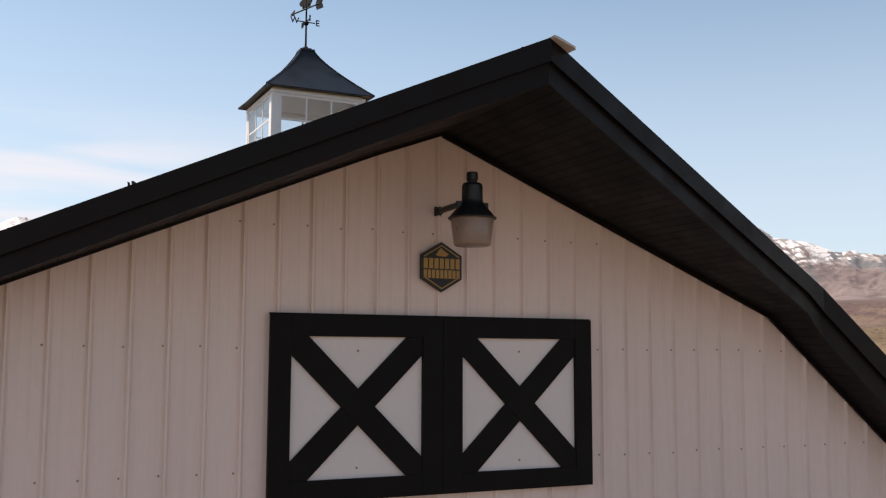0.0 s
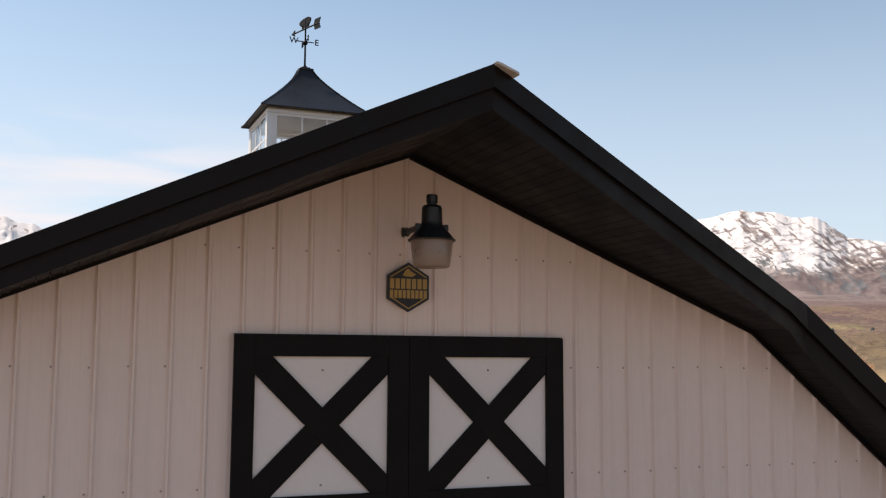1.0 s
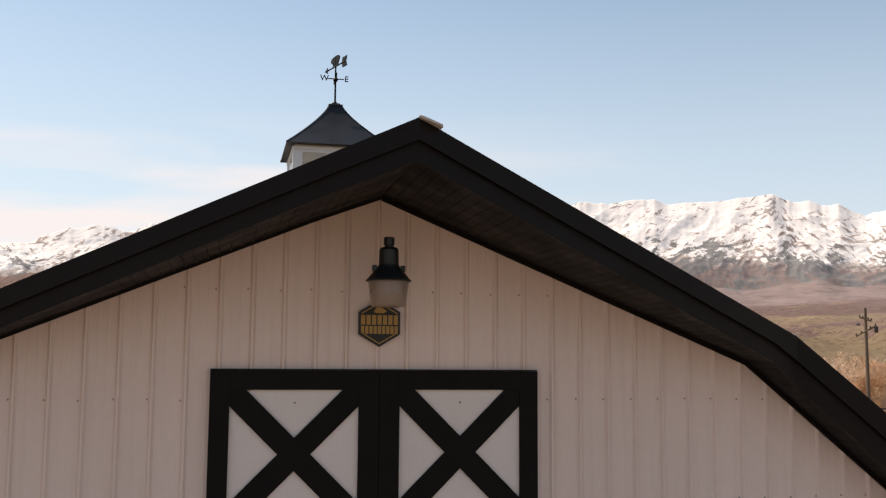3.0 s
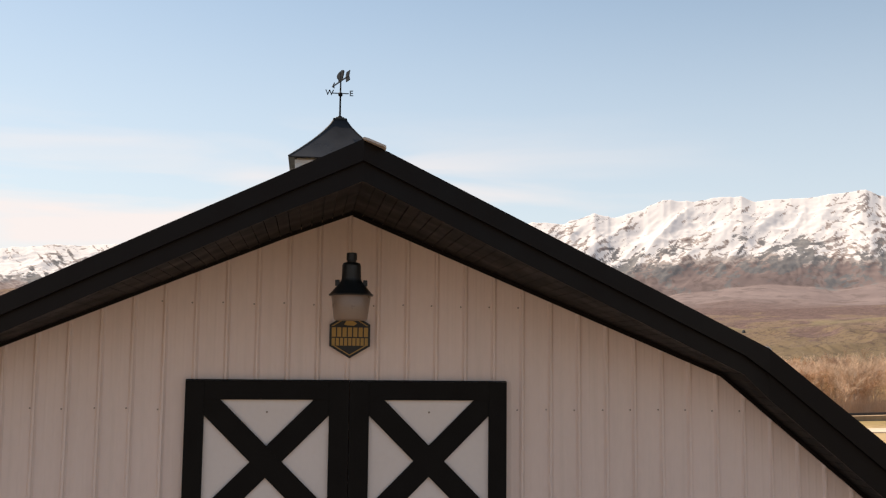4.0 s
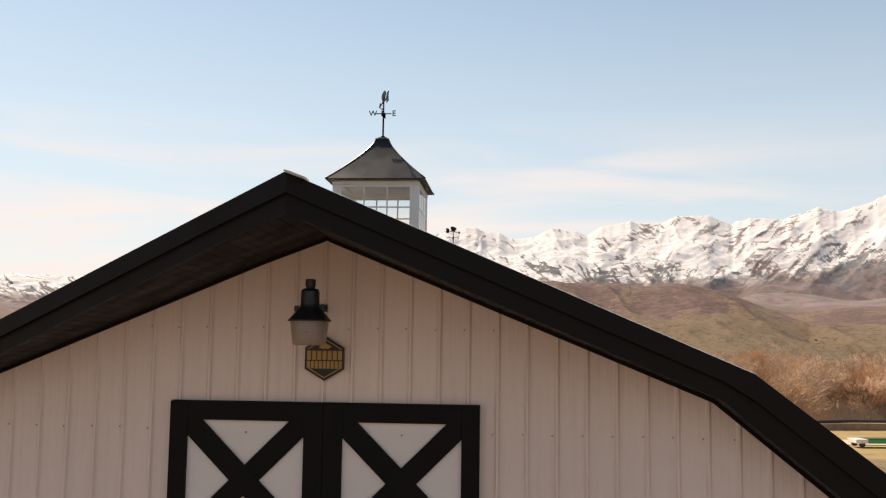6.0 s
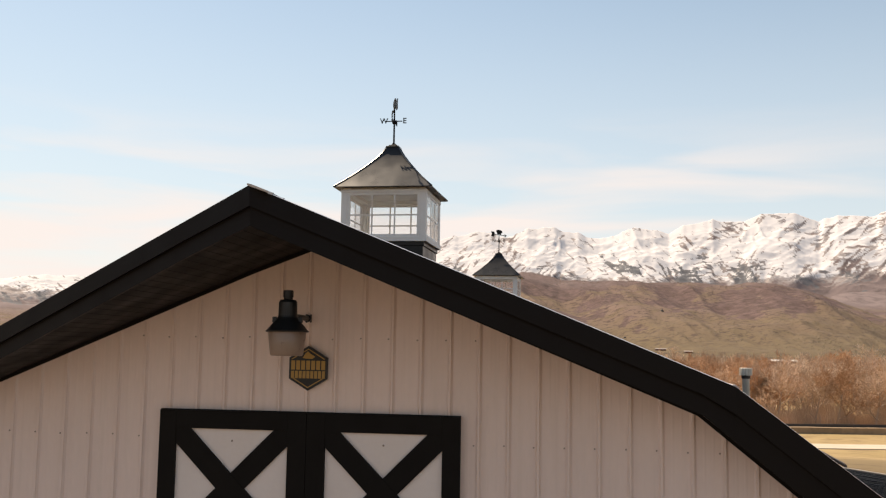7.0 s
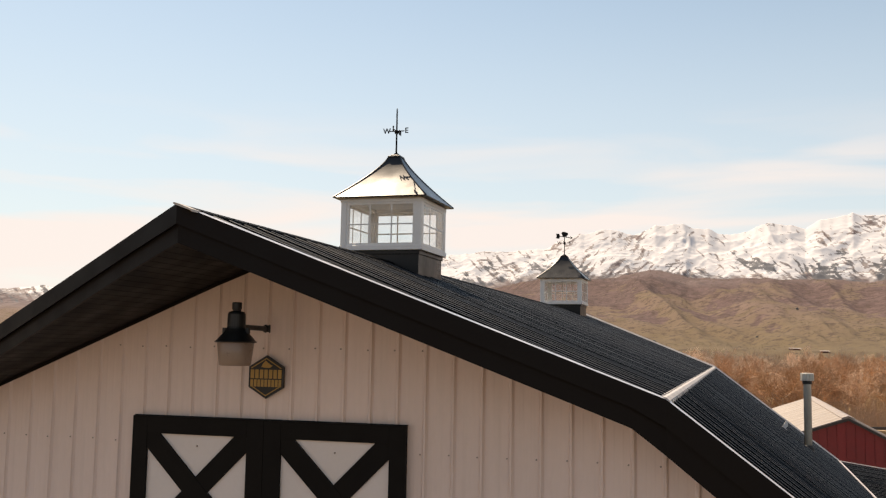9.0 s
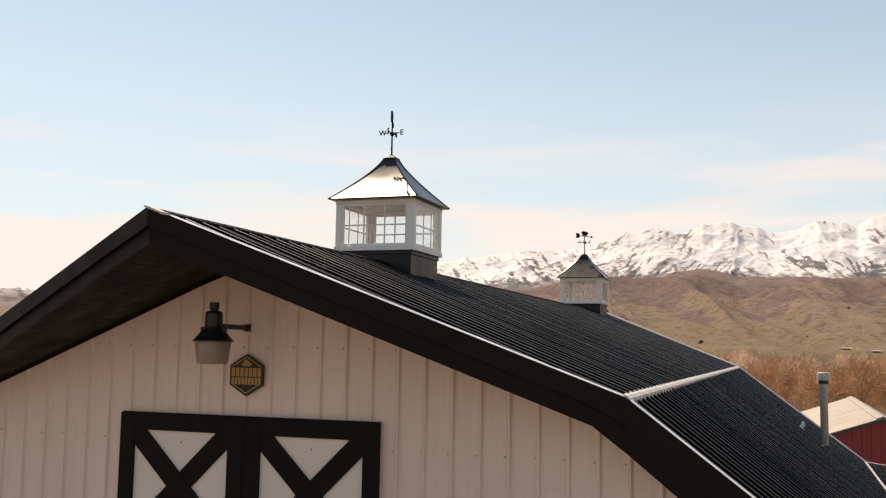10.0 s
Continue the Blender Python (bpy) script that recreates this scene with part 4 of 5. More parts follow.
VX, VY = 4.515, 11.63
vent = thing("roof_vent", pose(VX, VY, roof_z(VX), 0, math.degrees(math.atan(SLOPE2)), 0), "small pale metal vent on the lower roof slope", "roof vent")
bm = bmesh.new()
box(bm, (-0.06, -0.04, 0.0), (0.055, 0.04, 0.022), 0.004)
part("flange", bm, M["flash"], vent)
bm = bmesh.new()
plate(bm, [(-0.045, 0.022), (0.012, 0.022), (0.020, 0.090), (-0.010, 0.125), (-0.058, 0.135), (-0.056, 0.090)], -0.022, 0.026)
part("hood", bm, M["vinyl"], vent)


# ---- red shed behind the barn ----
def red_shed():
    y0, y1, cx, half, ridge, eave = 27.4, 43.8, 7.21, 3.07, 2.90, 1.82
    sh = thing("red_shed", pose(cx, y0, 0), "red metal-sided shed with a tan ribbed roof", "shed")
    g = 0.0
    slope, far_slope = (ridge - eave) / half, 0.52
    bm = bmesh.new()
    plate(bm, [(-half + 0.12, g - 2), (half - 0.12, g - 2), (half - 0.12, ridge - 0.08 - far_slope * (half - 0.12)), (0, ridge - 0.08), (-half + 0.12, eave)], 0.15, y1 - y0 - 0.2)
    walls = part("wall", bm, M["red"], sh)
    x = -half + 0.14
    while x < half - 0.3:
        bm = bmesh.new()
        zt = [ridge - 0.09 - (slope if q < 0 else far_slope) * abs(q) for q in (x + 0.01, x + 0.28)]
        pts = [(x + 0.01, g - 1.5), (x + 0.275, g - 1.5), (x + 0.275, zt[1]), (x + 0.01, zt[0])]
        plate(bm, pts, 0.132, 0.152)
        part("siding_sheet", bm, M["red"], walls)
        x += 0.2858
    for s in (-1, 1):
        for i in range(15):
            ya, yb = i * (y1 - y0) / 15 + 0.006, (i + 1) * (y1 - y0) / 15 - 0.006
            bm = bmesh.new()
            va = [bm.verts.new((s * px, yy, ridge - (slope if s < 0 else far_slope) * px + dz)) for px in (0.0, half + 0.1) for yy in (ya, yb) for dz in (0.0, 0.03)]
            for f in ((0, 2, 6, 4), (1, 5, 7, 3), (0, 4, 5, 1), (2, 3, 7, 6), (0, 1, 3, 2), (4, 6, 7, 5)):
                bm.faces.new([va[j] for j in f])
            for q in (0.25, 0.5, 0.75):
                yy = ya + (yb - ya) * q
                vb = [bm.verts.new((s * px, yy + dy, ridge - (slope if s < 0 else far_slope) * px + dz)) for px in (0.0, half + 0.1) for dy, dz in ((-0.03, 0.03), (0, 0.055), (0.03, 0.03))]
                bm.faces.new((vb[0], vb[1], vb[4], vb[3])), bm.faces.new((vb[1], vb[2], vb[5], vb[4]))
            part("roof_sheet", bm, M["tan"], sh)
        bm = bmesh.new()
        low = ridge - (slope if s < 0 else far_slope) * (half + 0.1)
        pts = [(0, ridge + 0.0), (s * (half + 0.1), low), (s * (half + 0.1), low - 0.09), (0, ridge - 0.09)]
        plate(bm, pts, -0.03, -0.004)
        part("fascia", bm, M["steel"], sh)
    bm = bmesh.new()
    plate(bm, [(-0.2, ridge - 0.02), (0, ridge + 0.05), (0.2, ridge - 0.02), (0.2, ridge + 0.0), (0, ridge + 0.07), (-0.2, ridge + 0.0)], 0.0, y1 - y0)
    part("ridge_cap", bm, M["tan"], sh)


red_shed()

# ---- ground, foothills and mountains: one sheet to the horizon ----
CENTRE = (0.7, -7.3)
EYE_Z = 4.70


def lattice(ix, iy, seed):
    h = (ix * 374761393 + iy * 668265263 + seed * 1442695041) & 0xFFFFFFFF
    h = ((h ^ (h >> 13)) * 1274126177) & 0xFFFFFFFF
    return ((h ^ (h >> 16)) & 0xFFFF) / 65535.0


def value_noise(x, y, seed):
    ix, iy = np.floor(x).astype(np.int64), np.floor(y).astype(np.int64)
    fx, fy = x - ix, y - iy
    fx, fy = fx * fx * fx * (fx * (6 * fx - 15) + 10), fy * fy * fy * (fy * (6 * fy - 15) + 10)
    a, b = lattice(ix, iy, seed), lattice(ix + 1, iy, seed)
    c, d = lattice(ix, iy + 1, seed), lattice(ix + 1, iy + 1, seed)
    return (a * (1 - fx) + b * fx) * (1 - fy) + (c * (1 - fx) + d * fx) * fy


def fbm(x, y, scale, octaves, seed, ridged=False, gain=0.5):
    total, amp, norm, s = 0, 1.0, 0, 1.0 / scale
    for o in range(octaves):
        n = value_noise(x * s + 17.3 * o, y * s - 9.1 * o, seed + o)
        n = 1 - np.abs(2 * n - 1) if ridged else n
        total, norm = total + amp * n, norm + amp
        amp, s = amp * gain, s * 2.03
    return total / norm


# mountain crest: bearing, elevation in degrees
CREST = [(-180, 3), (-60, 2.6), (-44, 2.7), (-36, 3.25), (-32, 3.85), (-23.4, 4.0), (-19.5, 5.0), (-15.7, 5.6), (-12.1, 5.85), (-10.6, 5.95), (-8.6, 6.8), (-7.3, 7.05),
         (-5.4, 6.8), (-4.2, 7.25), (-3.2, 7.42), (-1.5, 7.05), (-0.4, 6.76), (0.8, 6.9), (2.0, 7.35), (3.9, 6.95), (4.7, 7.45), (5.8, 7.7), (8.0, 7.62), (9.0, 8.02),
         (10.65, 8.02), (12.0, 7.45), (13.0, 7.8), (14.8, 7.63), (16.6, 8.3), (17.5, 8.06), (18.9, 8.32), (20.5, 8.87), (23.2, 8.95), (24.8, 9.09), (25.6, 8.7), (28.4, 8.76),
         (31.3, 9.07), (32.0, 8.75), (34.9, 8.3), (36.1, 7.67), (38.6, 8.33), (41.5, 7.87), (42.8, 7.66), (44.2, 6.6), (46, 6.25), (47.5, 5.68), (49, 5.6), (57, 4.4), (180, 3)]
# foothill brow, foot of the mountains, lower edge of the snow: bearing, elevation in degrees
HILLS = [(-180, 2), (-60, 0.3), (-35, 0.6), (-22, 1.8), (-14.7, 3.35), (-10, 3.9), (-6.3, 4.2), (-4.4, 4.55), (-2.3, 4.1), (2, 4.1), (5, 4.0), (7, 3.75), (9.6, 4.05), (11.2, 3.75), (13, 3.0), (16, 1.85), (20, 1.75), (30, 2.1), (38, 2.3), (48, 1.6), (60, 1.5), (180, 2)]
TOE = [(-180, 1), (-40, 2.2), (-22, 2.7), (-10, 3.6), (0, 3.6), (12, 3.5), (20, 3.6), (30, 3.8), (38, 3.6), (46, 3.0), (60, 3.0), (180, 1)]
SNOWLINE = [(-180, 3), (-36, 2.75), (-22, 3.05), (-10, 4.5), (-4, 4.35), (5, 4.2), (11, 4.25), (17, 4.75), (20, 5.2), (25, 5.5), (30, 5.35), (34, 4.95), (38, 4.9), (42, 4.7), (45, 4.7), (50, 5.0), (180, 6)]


def table(rows, az):
    return np.interp(az, [r[0] for r in rows], [r[1] for r in rows])


def smooth(e0, e1, v):
    t = np.clip((v - e0) / (e1 - e0), 0, 1)
    return t * t * (3 - 2 * t)


def spurs(az, r):
    """Spurs that run aslant from the crest and fork: 0 in the gullies, 1 on the crests, at three scales, and the way they lean."""
    u, v = az * 50.0, r
    wander = 80 * (fbm(u, v * 0.6, 260, 3, 21) - 0.5)
    way = np.clip((fbm(u, v * 0.2, 300, 2, 23) - 0.5) * 12, -1, 1)
    lean = 0.85 * (v - 2890) * way
    big = fbm(u + wander + lean, v * 0.5, 150, 2, 11, True, 0.45)
    mid = fbm(u + 0.6 * wander - 0.9 * lean, v * 0.9, 58, 2, 13, True, 0.5)
    fine = fbm(u + 0.4 * wander + lean, v * 1.1, 22, 3, 17, True, 0.55)
    return big, mid, fine, way


def hill_folds(az, r):
    """Draws and shoulders that slant down the foothills."""
    u, v = az * 12.0, r * 0.42
    wander = 26 * (fbm(u, v, 90, 3, 71) - 0.5)
    return fbm(u + wander + 0.6 * v, 0.7 * v + wander, 52, 4, 73, True, 0.45), fbm(u - wander - 0.5 * v, v, 15, 3, 77, True, 0.5)


def ground_height(az, r):
    """Height of the land at a bearing (degrees from +y, clockwise) and a distance."""
    az, r = np.asarray(az, float), np.asarray(r, float)
    x, y = CENTRE[0] + r * np.sin(np.radians(az)), CENTRE[1] + r * np.cos(np.radians(az))
    floor_z = -6.0 * smooth(38, 130, r)
    seen = smooth(-60, -50, az) * (1 - smooth(52, 60, az))
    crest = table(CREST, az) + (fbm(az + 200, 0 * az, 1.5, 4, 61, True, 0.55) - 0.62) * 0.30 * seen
    right = smooth(12.5, 18.5, az)
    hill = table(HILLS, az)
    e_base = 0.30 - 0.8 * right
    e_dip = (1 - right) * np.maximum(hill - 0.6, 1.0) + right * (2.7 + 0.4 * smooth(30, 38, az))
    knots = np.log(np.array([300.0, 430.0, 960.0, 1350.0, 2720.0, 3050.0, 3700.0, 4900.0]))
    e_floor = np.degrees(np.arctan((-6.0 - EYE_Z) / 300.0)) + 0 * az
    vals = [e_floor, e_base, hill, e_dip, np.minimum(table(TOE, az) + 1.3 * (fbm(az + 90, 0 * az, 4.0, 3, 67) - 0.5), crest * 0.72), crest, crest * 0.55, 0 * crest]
    lr = np.log(np.maximum(r, 1.0))
    e = vals[0]
    for i in range(len(knots) - 1):
        t = np.clip((lr - knots[i]) / (knots[i + 1] - knots[i]), 0, 1)
        if i in (1, 2):
            t = t * t * (3 - 2 * t)
        e = e + (vals[i + 1] - vals[i]) * t
    z_far = EYE_Z + r * np.tan(np.radians(e))
    # foothills: rolling land cut by draws
    folds, ruts = hill_folds(az, r)
    on_hill = smooth(400, 620, r) * (1 - smooth(880, 1050, r))
    z_far = z_far + (fbm(x, y, 210, 4, 3) - 0.5) * 16 * smooth(420, 700, r) * (1 - smooth(850, 1000, r))
    z_far = z_far + ((folds - 0.6) * 14 + (ruts - 0.6) * 1.2) * on_hill
    # long aprons under the mountains
    z_far = z_far + (fbm(x, y, 260, 5, 8, True) - 0.6) * 26 * smooth(1100, 1500, r) * (1 - smooth(2450, 2700, r))
    # mountains: forked spurs between the foot and the crest
    big, mid, fine, way = spurs(az, r)
    body = smooth(2690, 2790, r) * (1 - smooth(2960, 3050, r))
    edge = smooth(2900, 3000, r) * (1 - smooth(3100, 3400, r))
    z_far = z_far + (big - 0.60) * 27 * body + (mid - 0.6) * 12 * body + (fine - 0.6) * 4.5 * (body + 0.25 * edge)
    w = smooth(285, 330, r)
    near = floor_z + (fbm(x, y, 30, 4, 5) - 0.5) * 1.0 * smooth(35, 90, r)
    return near * (1 - w) + z_far * w


def ground_cover(az, r, z):
    """What grows or lies on the land, from its height, its spurs and its draws: snow, conifers, brush, green fields."""
    el = np.degrees(np.arctan2(z - EYE_Z, r))
    big, mid, fine, way = spurs(az, r)
    flank = spurs(az + 0.25, r)[0] - spurs(az - 0.25, r)[0]
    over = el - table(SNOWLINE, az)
    patch = fbm(az, el * 1.6, 2.6, 4, 91) - 0.5

    def streaks(tilt, long, wide, seed):
        """Rock ribs and brush lines aslant on the face."""
        c, n = math.cos(radians(tilt)), math.sin(radians(tilt))
        a2, e2 = az + 0.5 * (fbm(az, el, 1.1, 3, seed + 5) - 0.5), el + 0.5 * (fbm(az, el, 0.9, 3, seed + 9) - 0.5)
        return fbm((a2 * c + e2 * n) / long, (e2 * c - a2 * n) / wide, 1.0, 5, seed, False, 0.62)

    left, right = streaks(42, 0.62, 0.13, 111), streaks(-42, 0.62, 0.13, 131)
    blend = smooth(-0.35, 0.35, way + 3.0 * flank)
    lines = left * (1 - blend) + right * blend
    lines = np.maximum(lines, streaks(8, 0.9, 0.12, 151) - 0.06)
    # last term thins the bare rock westwards, standing in for haze
    bare = lines - 0.540 + 0.30 * patch + 0.10 * (mid - 0.62) - 0.10 * flank + 0.075 * (1 - smooth(0.1, 1.7, over)) + 0.02 * smooth(6, 24, az) - 0.03 * (1 - smooth(-14, 2, az))
    bare = bare + 0.085 * smooth(42, 45.5, az)
    snow = 0.5 + np.minimum(0.9 * (over + 0.5 * (mid - 0.6) + 1.1 * patch + 1.6 * (lines - 0.5)), 0.34) - 3.0 * np.maximum(bare, -0.03)
    snow = np.where(r < 2660, 0.0, snow)
    stand = fbm(az + 0.4 * el, el * 1.3, 0.8, 4, 95)
    wood = 0.5 + 0.7 * (stand - 0.5) + 0.10 * (blend - 0.5) + 0.75 * (lines - 0.5) - 0.11 * np.abs(over + 0.22) ** 1.4 - 0.09 * (1 - smooth(-10, 12, az)) - 0.08 * smooth(40, 46, az) + 0.08 * smooth(14, 19, az) * (1 - smooth(30, 36, az))
    wood = np.where(r < 2600, 0.0, wood)
    folds, ruts = hill_folds(az, r)
    brush = 0.75 * (fbm(az * 12.0, r * 0.5, 26, 5, 97) - 0.5) + 0.45 * (0.62 - folds) + 0.25 * (0.6 - ruts) + 0.20 * (el - 2.85) + 0.16 * smooth(13, 19, az) * smooth(0.6, 1.4, el)
    band = np.exp(-((el - np.interp(az, [12, 20, 25, 33, 38, 48], [1.75, 1.65, 1.7, 2.25, 2.25, 1.25])) / 0.17) ** 2)
    field = band * smooth(14, 17, az) * smooth(0.42, 0.55, fbm(az * 12.0, r * 0.2, 40, 3, 99) + 0.05)
    return {"snow": snow, "wood": wood, "brush": 0.575 + brush, "field": field}


def build_ground():
    az = np.concatenate([np.arange(-50, 53.01, 0.08), np.arange(56, 310, 3.0)])
    rad = np.concatenate([np.geomspace(2, 300, 40), np.geomspace(306, 1000, 120), np.geomspace(1020, 2640, 80), np.geomspace(2652, 3060, 150), np.geomspace(3100, 4900, 12)])
    a, r = np.meshgrid(az, rad)
    a_wrapped = np.where(a > 180, a - 360, a)
    z = ground_height(a_wrapped, r)
    cover = ground_cover(a_wrapped, r, z)
    x, y = CENTRE[0] + r * np.sin(np.radians(a)), CENTRE[1] + r * np.cos(np.radians(a))
    nr, na = a.shape
    co = np.stack([x, y, z], -1).reshape(-1, 3)
    i, j = np.meshgrid(np.arange(nr - 1), np.arange(na), indexing="ij")
    j2 = (j + 1) % na
    quads = np.stack([i * na + j, i * na + j2, (i + 1) * na + j2, (i + 1) * na + j], -1).reshape(-1, 4)[:, ::-1]
    co = np.vstack([co, [[CENTRE[0], CENTRE[1], 0.0]]])
    mid = len(co) - 1
    fan = [(int(k), int((k + 1) % na), mid) for k in range(na)]
    me = bpy.data.meshes.new("ground")
    me.vertices.add(len(co))
    me.vertices.foreach_set("co", co.ravel())
    nq = len(quads)
    me.loops.add(nq * 4 + len(fan) * 3)
    loops = np.concatenate([quads.ravel(), np.array(fan)[:, ::-1].ravel()])
    me.loops.foreach_set("vertex_index", loops.astype(np.int32))
    starts = np.concatenate([np.arange(nq) * 4, nq * 4 + np.arange(len(fan)) * 3])
    me.polygons.add(nq + len(fan))
    me.polygons.foreach_set("loop_start", starts.astype(np.int32))
    me.polygons.foreach_set("use_smooth", np.ones(nq + len(fan), dtype=bool))
    me.update(calc_edges=True)
    me.validate()
    for key, values in cover.items():
        me.attributes.new(key, "FLOAT", "POINT").data.foreach_set("value", np.append(values.ravel(), 0.0).astype(np.float32))
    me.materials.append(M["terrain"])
    return tagged(new("ground", me), "dry valley ground rising to brown foothills and snowy mountains", "ground", kind="structure")


build_ground()


def place(az, r):
    return CENTRE[0] + r * math.sin(radians(az)), CENTRE[1] + r * math.cos(radians(az))


def land_z(x, y):
    dx, dy = x - CENTRE[0], y - CENTRE[1]
    return float(ground_height(math.degrees(math.atan2(dx, dy)), math.hypot(dx, dy)))


# ---- unseen ground sheet round the barn, added to tone the bounce light ----
def yard():
    bm = bmesh.new()
    ring = [bm.verts.new((CENTRE[0] + (26 + 2.5 * math.sin(3 * a) + random.uniform(-0.6, 0.6)) * math.cos(a), 4 + (30 + 3 * math.cos(2 * a) + random.uniform(-0.6, 0.6)) * math.sin(a), 0.03)) for a in [2 * math.pi * i / 72 for i in range(72)]]
    top = bm.faces.new(ring)
    ext = bmesh.ops.extrude_face_region(bm, geom=[top])
    bmesh.ops.translate(bm, vec=(0, 0, -0.6), verts=[v for v in ext["geom"] if isinstance(v, bmesh.types.BMVert)])
    tagged(part("yard", bm, M["yard"]), "unseen ground sheet round the barn, added for its bounce light", "yard", kind="structure")


yard()

# ---- valley: road, rail line, houses, pole ----
def strip(name, pts, width, lift, mat, label, category):
    vs, fs = [], []
    for (x, y) in pts:
        for s in (-1, 1):
            yy = y + s * width / 2
            vs += [(x, yy, land_z(x, yy) + lift), (x, yy, land_z(x, yy) - 0.4)]
    for i in range(len(pts) - 1):
        o = 4 * i
        fs += [(o, o + 4, o + 6, o + 2), (o + 1, o, o + 4, o + 5)[::-1], (o + 2, o + 3, o + 7, o + 6)[::-1]]
    return tagged(link_mesh(name, vs, fs, mat), label, category, kind="structure")


strip("road", [(x, 118 + 0.16 * x) for x in range(-40, 240, 4)], 7.0, 0.12, M["gravel"], "pale gravel road across the valley floor", "road")
strip("railway_bed", [(x, 142.6 + 0.13 * x) for x in range(-60, 300, 4)], 5.0, 0.9, M["bank"], "low dry-grass railway bed in front of the trees", "railway")
for off in (-0.72, 0.72):
    pts = [(x, 142.6 + off + 0.13 * x) for x in range(-60, 300, 4)]
    vs, fs = [], []
    for x, y in pts:
        z = land_z(x, y) + 0.86
        vs += [(x, y - 0.09, z), (x, y + 0.09, z), (x, y + 0.09, z + 0.36), (x, y - 0.09, z + 0.36)]
    for i in range(len(pts) - 1):
        fs += [(4 * i + j, 4 * i + 4 + j, 4 * i + 4 + (j + 1) % 4, 4 * i + (j + 1) % 4) for j in range(4)]
    tagged(link_mesh("rail", vs, fs, M["steel"]), "dark steel rail on the railway bed", "rail", kind="structure")


def house(az, r, w, d, h, roof_h, wall_mat, roof_mat, label, turn=0):
    x, y = place(az, r)
    hs = thing("house", pose(x, y, land_z(x, y), 0, 0, turn), label, "house", "houses in the valley")
    bm = bmesh.new()
    box(bm, (-w / 2, -d / 2, -1.0), (w / 2, d / 2, h))
    wall = part("wall", bm, wall_mat, hs)
    bm = bmesh.new()
    a = [bm.verts.new((sx * (w / 2 + 0.4), yy, zz)) for sx in (-1, 1) for yy, zz in ((-d / 2 - 0.4, h - 0.1), (0, h + roof_h), (d / 2 + 0.4, h - 0.1), (0, h - 0.05))]
    for f in ((0, 4, 5, 1), (1, 5, 6, 2), (2, 6, 7, 3), (3, 7, 4, 0), (0, 1, 2, 3), (7, 6, 5, 4)):
        bm.faces.new([a[i] for i in f])
    part("roof", bm, roof_mat, hs)
    n = max(int(w / 3), 2) if r < 300 else 0
    for i in range(n):
        cx = -w / 2 + (i + 0.5) * w / n
        bm = bmesh.new()
        box(bm, (cx - 0.5, -d / 2 - 0.04, h * 0.4), (cx + 0.5, -d / 2 + 0.02, h * 0.78))
        part("window", bm, M["dark"], hs)


house(23.45, 176, 8.3, 6, 2.2, 0.7, M["brownwall"], M["whiteroof"], "red-brown farm building with a pale roof by the trees", 10)
house(10.15, 392, 9.0, 5, 1.0, 0.5, M["brownwall"], M["whiteroof"], "low farm building with a white roof below the foothills", 12)
house(3.56, 452, 4.2, 3, 0.8, 0.3, M["brownwall"], M["tan"], "low tan building behind the trees", 8)
house(5.1, 424, 2.8, 2.4, 0.6, 0.25, M["brownwall"], M["tan"], "low tan-roofed building behind the trees", 0)


def low_trailer():
    """A long low trailer with a green side and a white front end, standing on the road."""
    x, y = 45.2, 119.0
    t = thing("trailer", pose(x, y, land_z(x, y) + 0.13, 0, 0, 9.5), "long low green trailer with a white front on the gravel road", "trailer")
    for name, x0, x1, mat, note in (("front_box", -2.9, -1.35, M["whiteroof"], "white front box"), ("load_bed", -1.33, 5.6, M["tarp"], "bright green side")):
        bm = bmesh.new()
        box(bm, (x0, -1.1, 0.46), (x1, 1.1, 0.98), 0.05)
        part(name, bm, mat, t, note)
    bm = bmesh.new()
    box(bm, (-1.33, -1.12, 0.982), (5.6, 1.12, 1.04), 0.02)
    part("top_rail", bm, M["steel"], t)
    for wx in (-2.1, 3.6, 4.6):
        for wy in (-0.95, 0.95):
            bm = bmesh.new()
            turned(bm, [(0.0, -0.12), (0.36, -0.12), (0.40, -0.07), (0.40, 0.07), (0.36, 0.12), (0.0, 0.12)], 18)
            bmesh.ops.transform(bm, matrix=pose(wx, wy, 0.40, 90, 0, 0), verts=bm.verts)
            part("wheel", bm, M["steel"], t)


low_trailer()


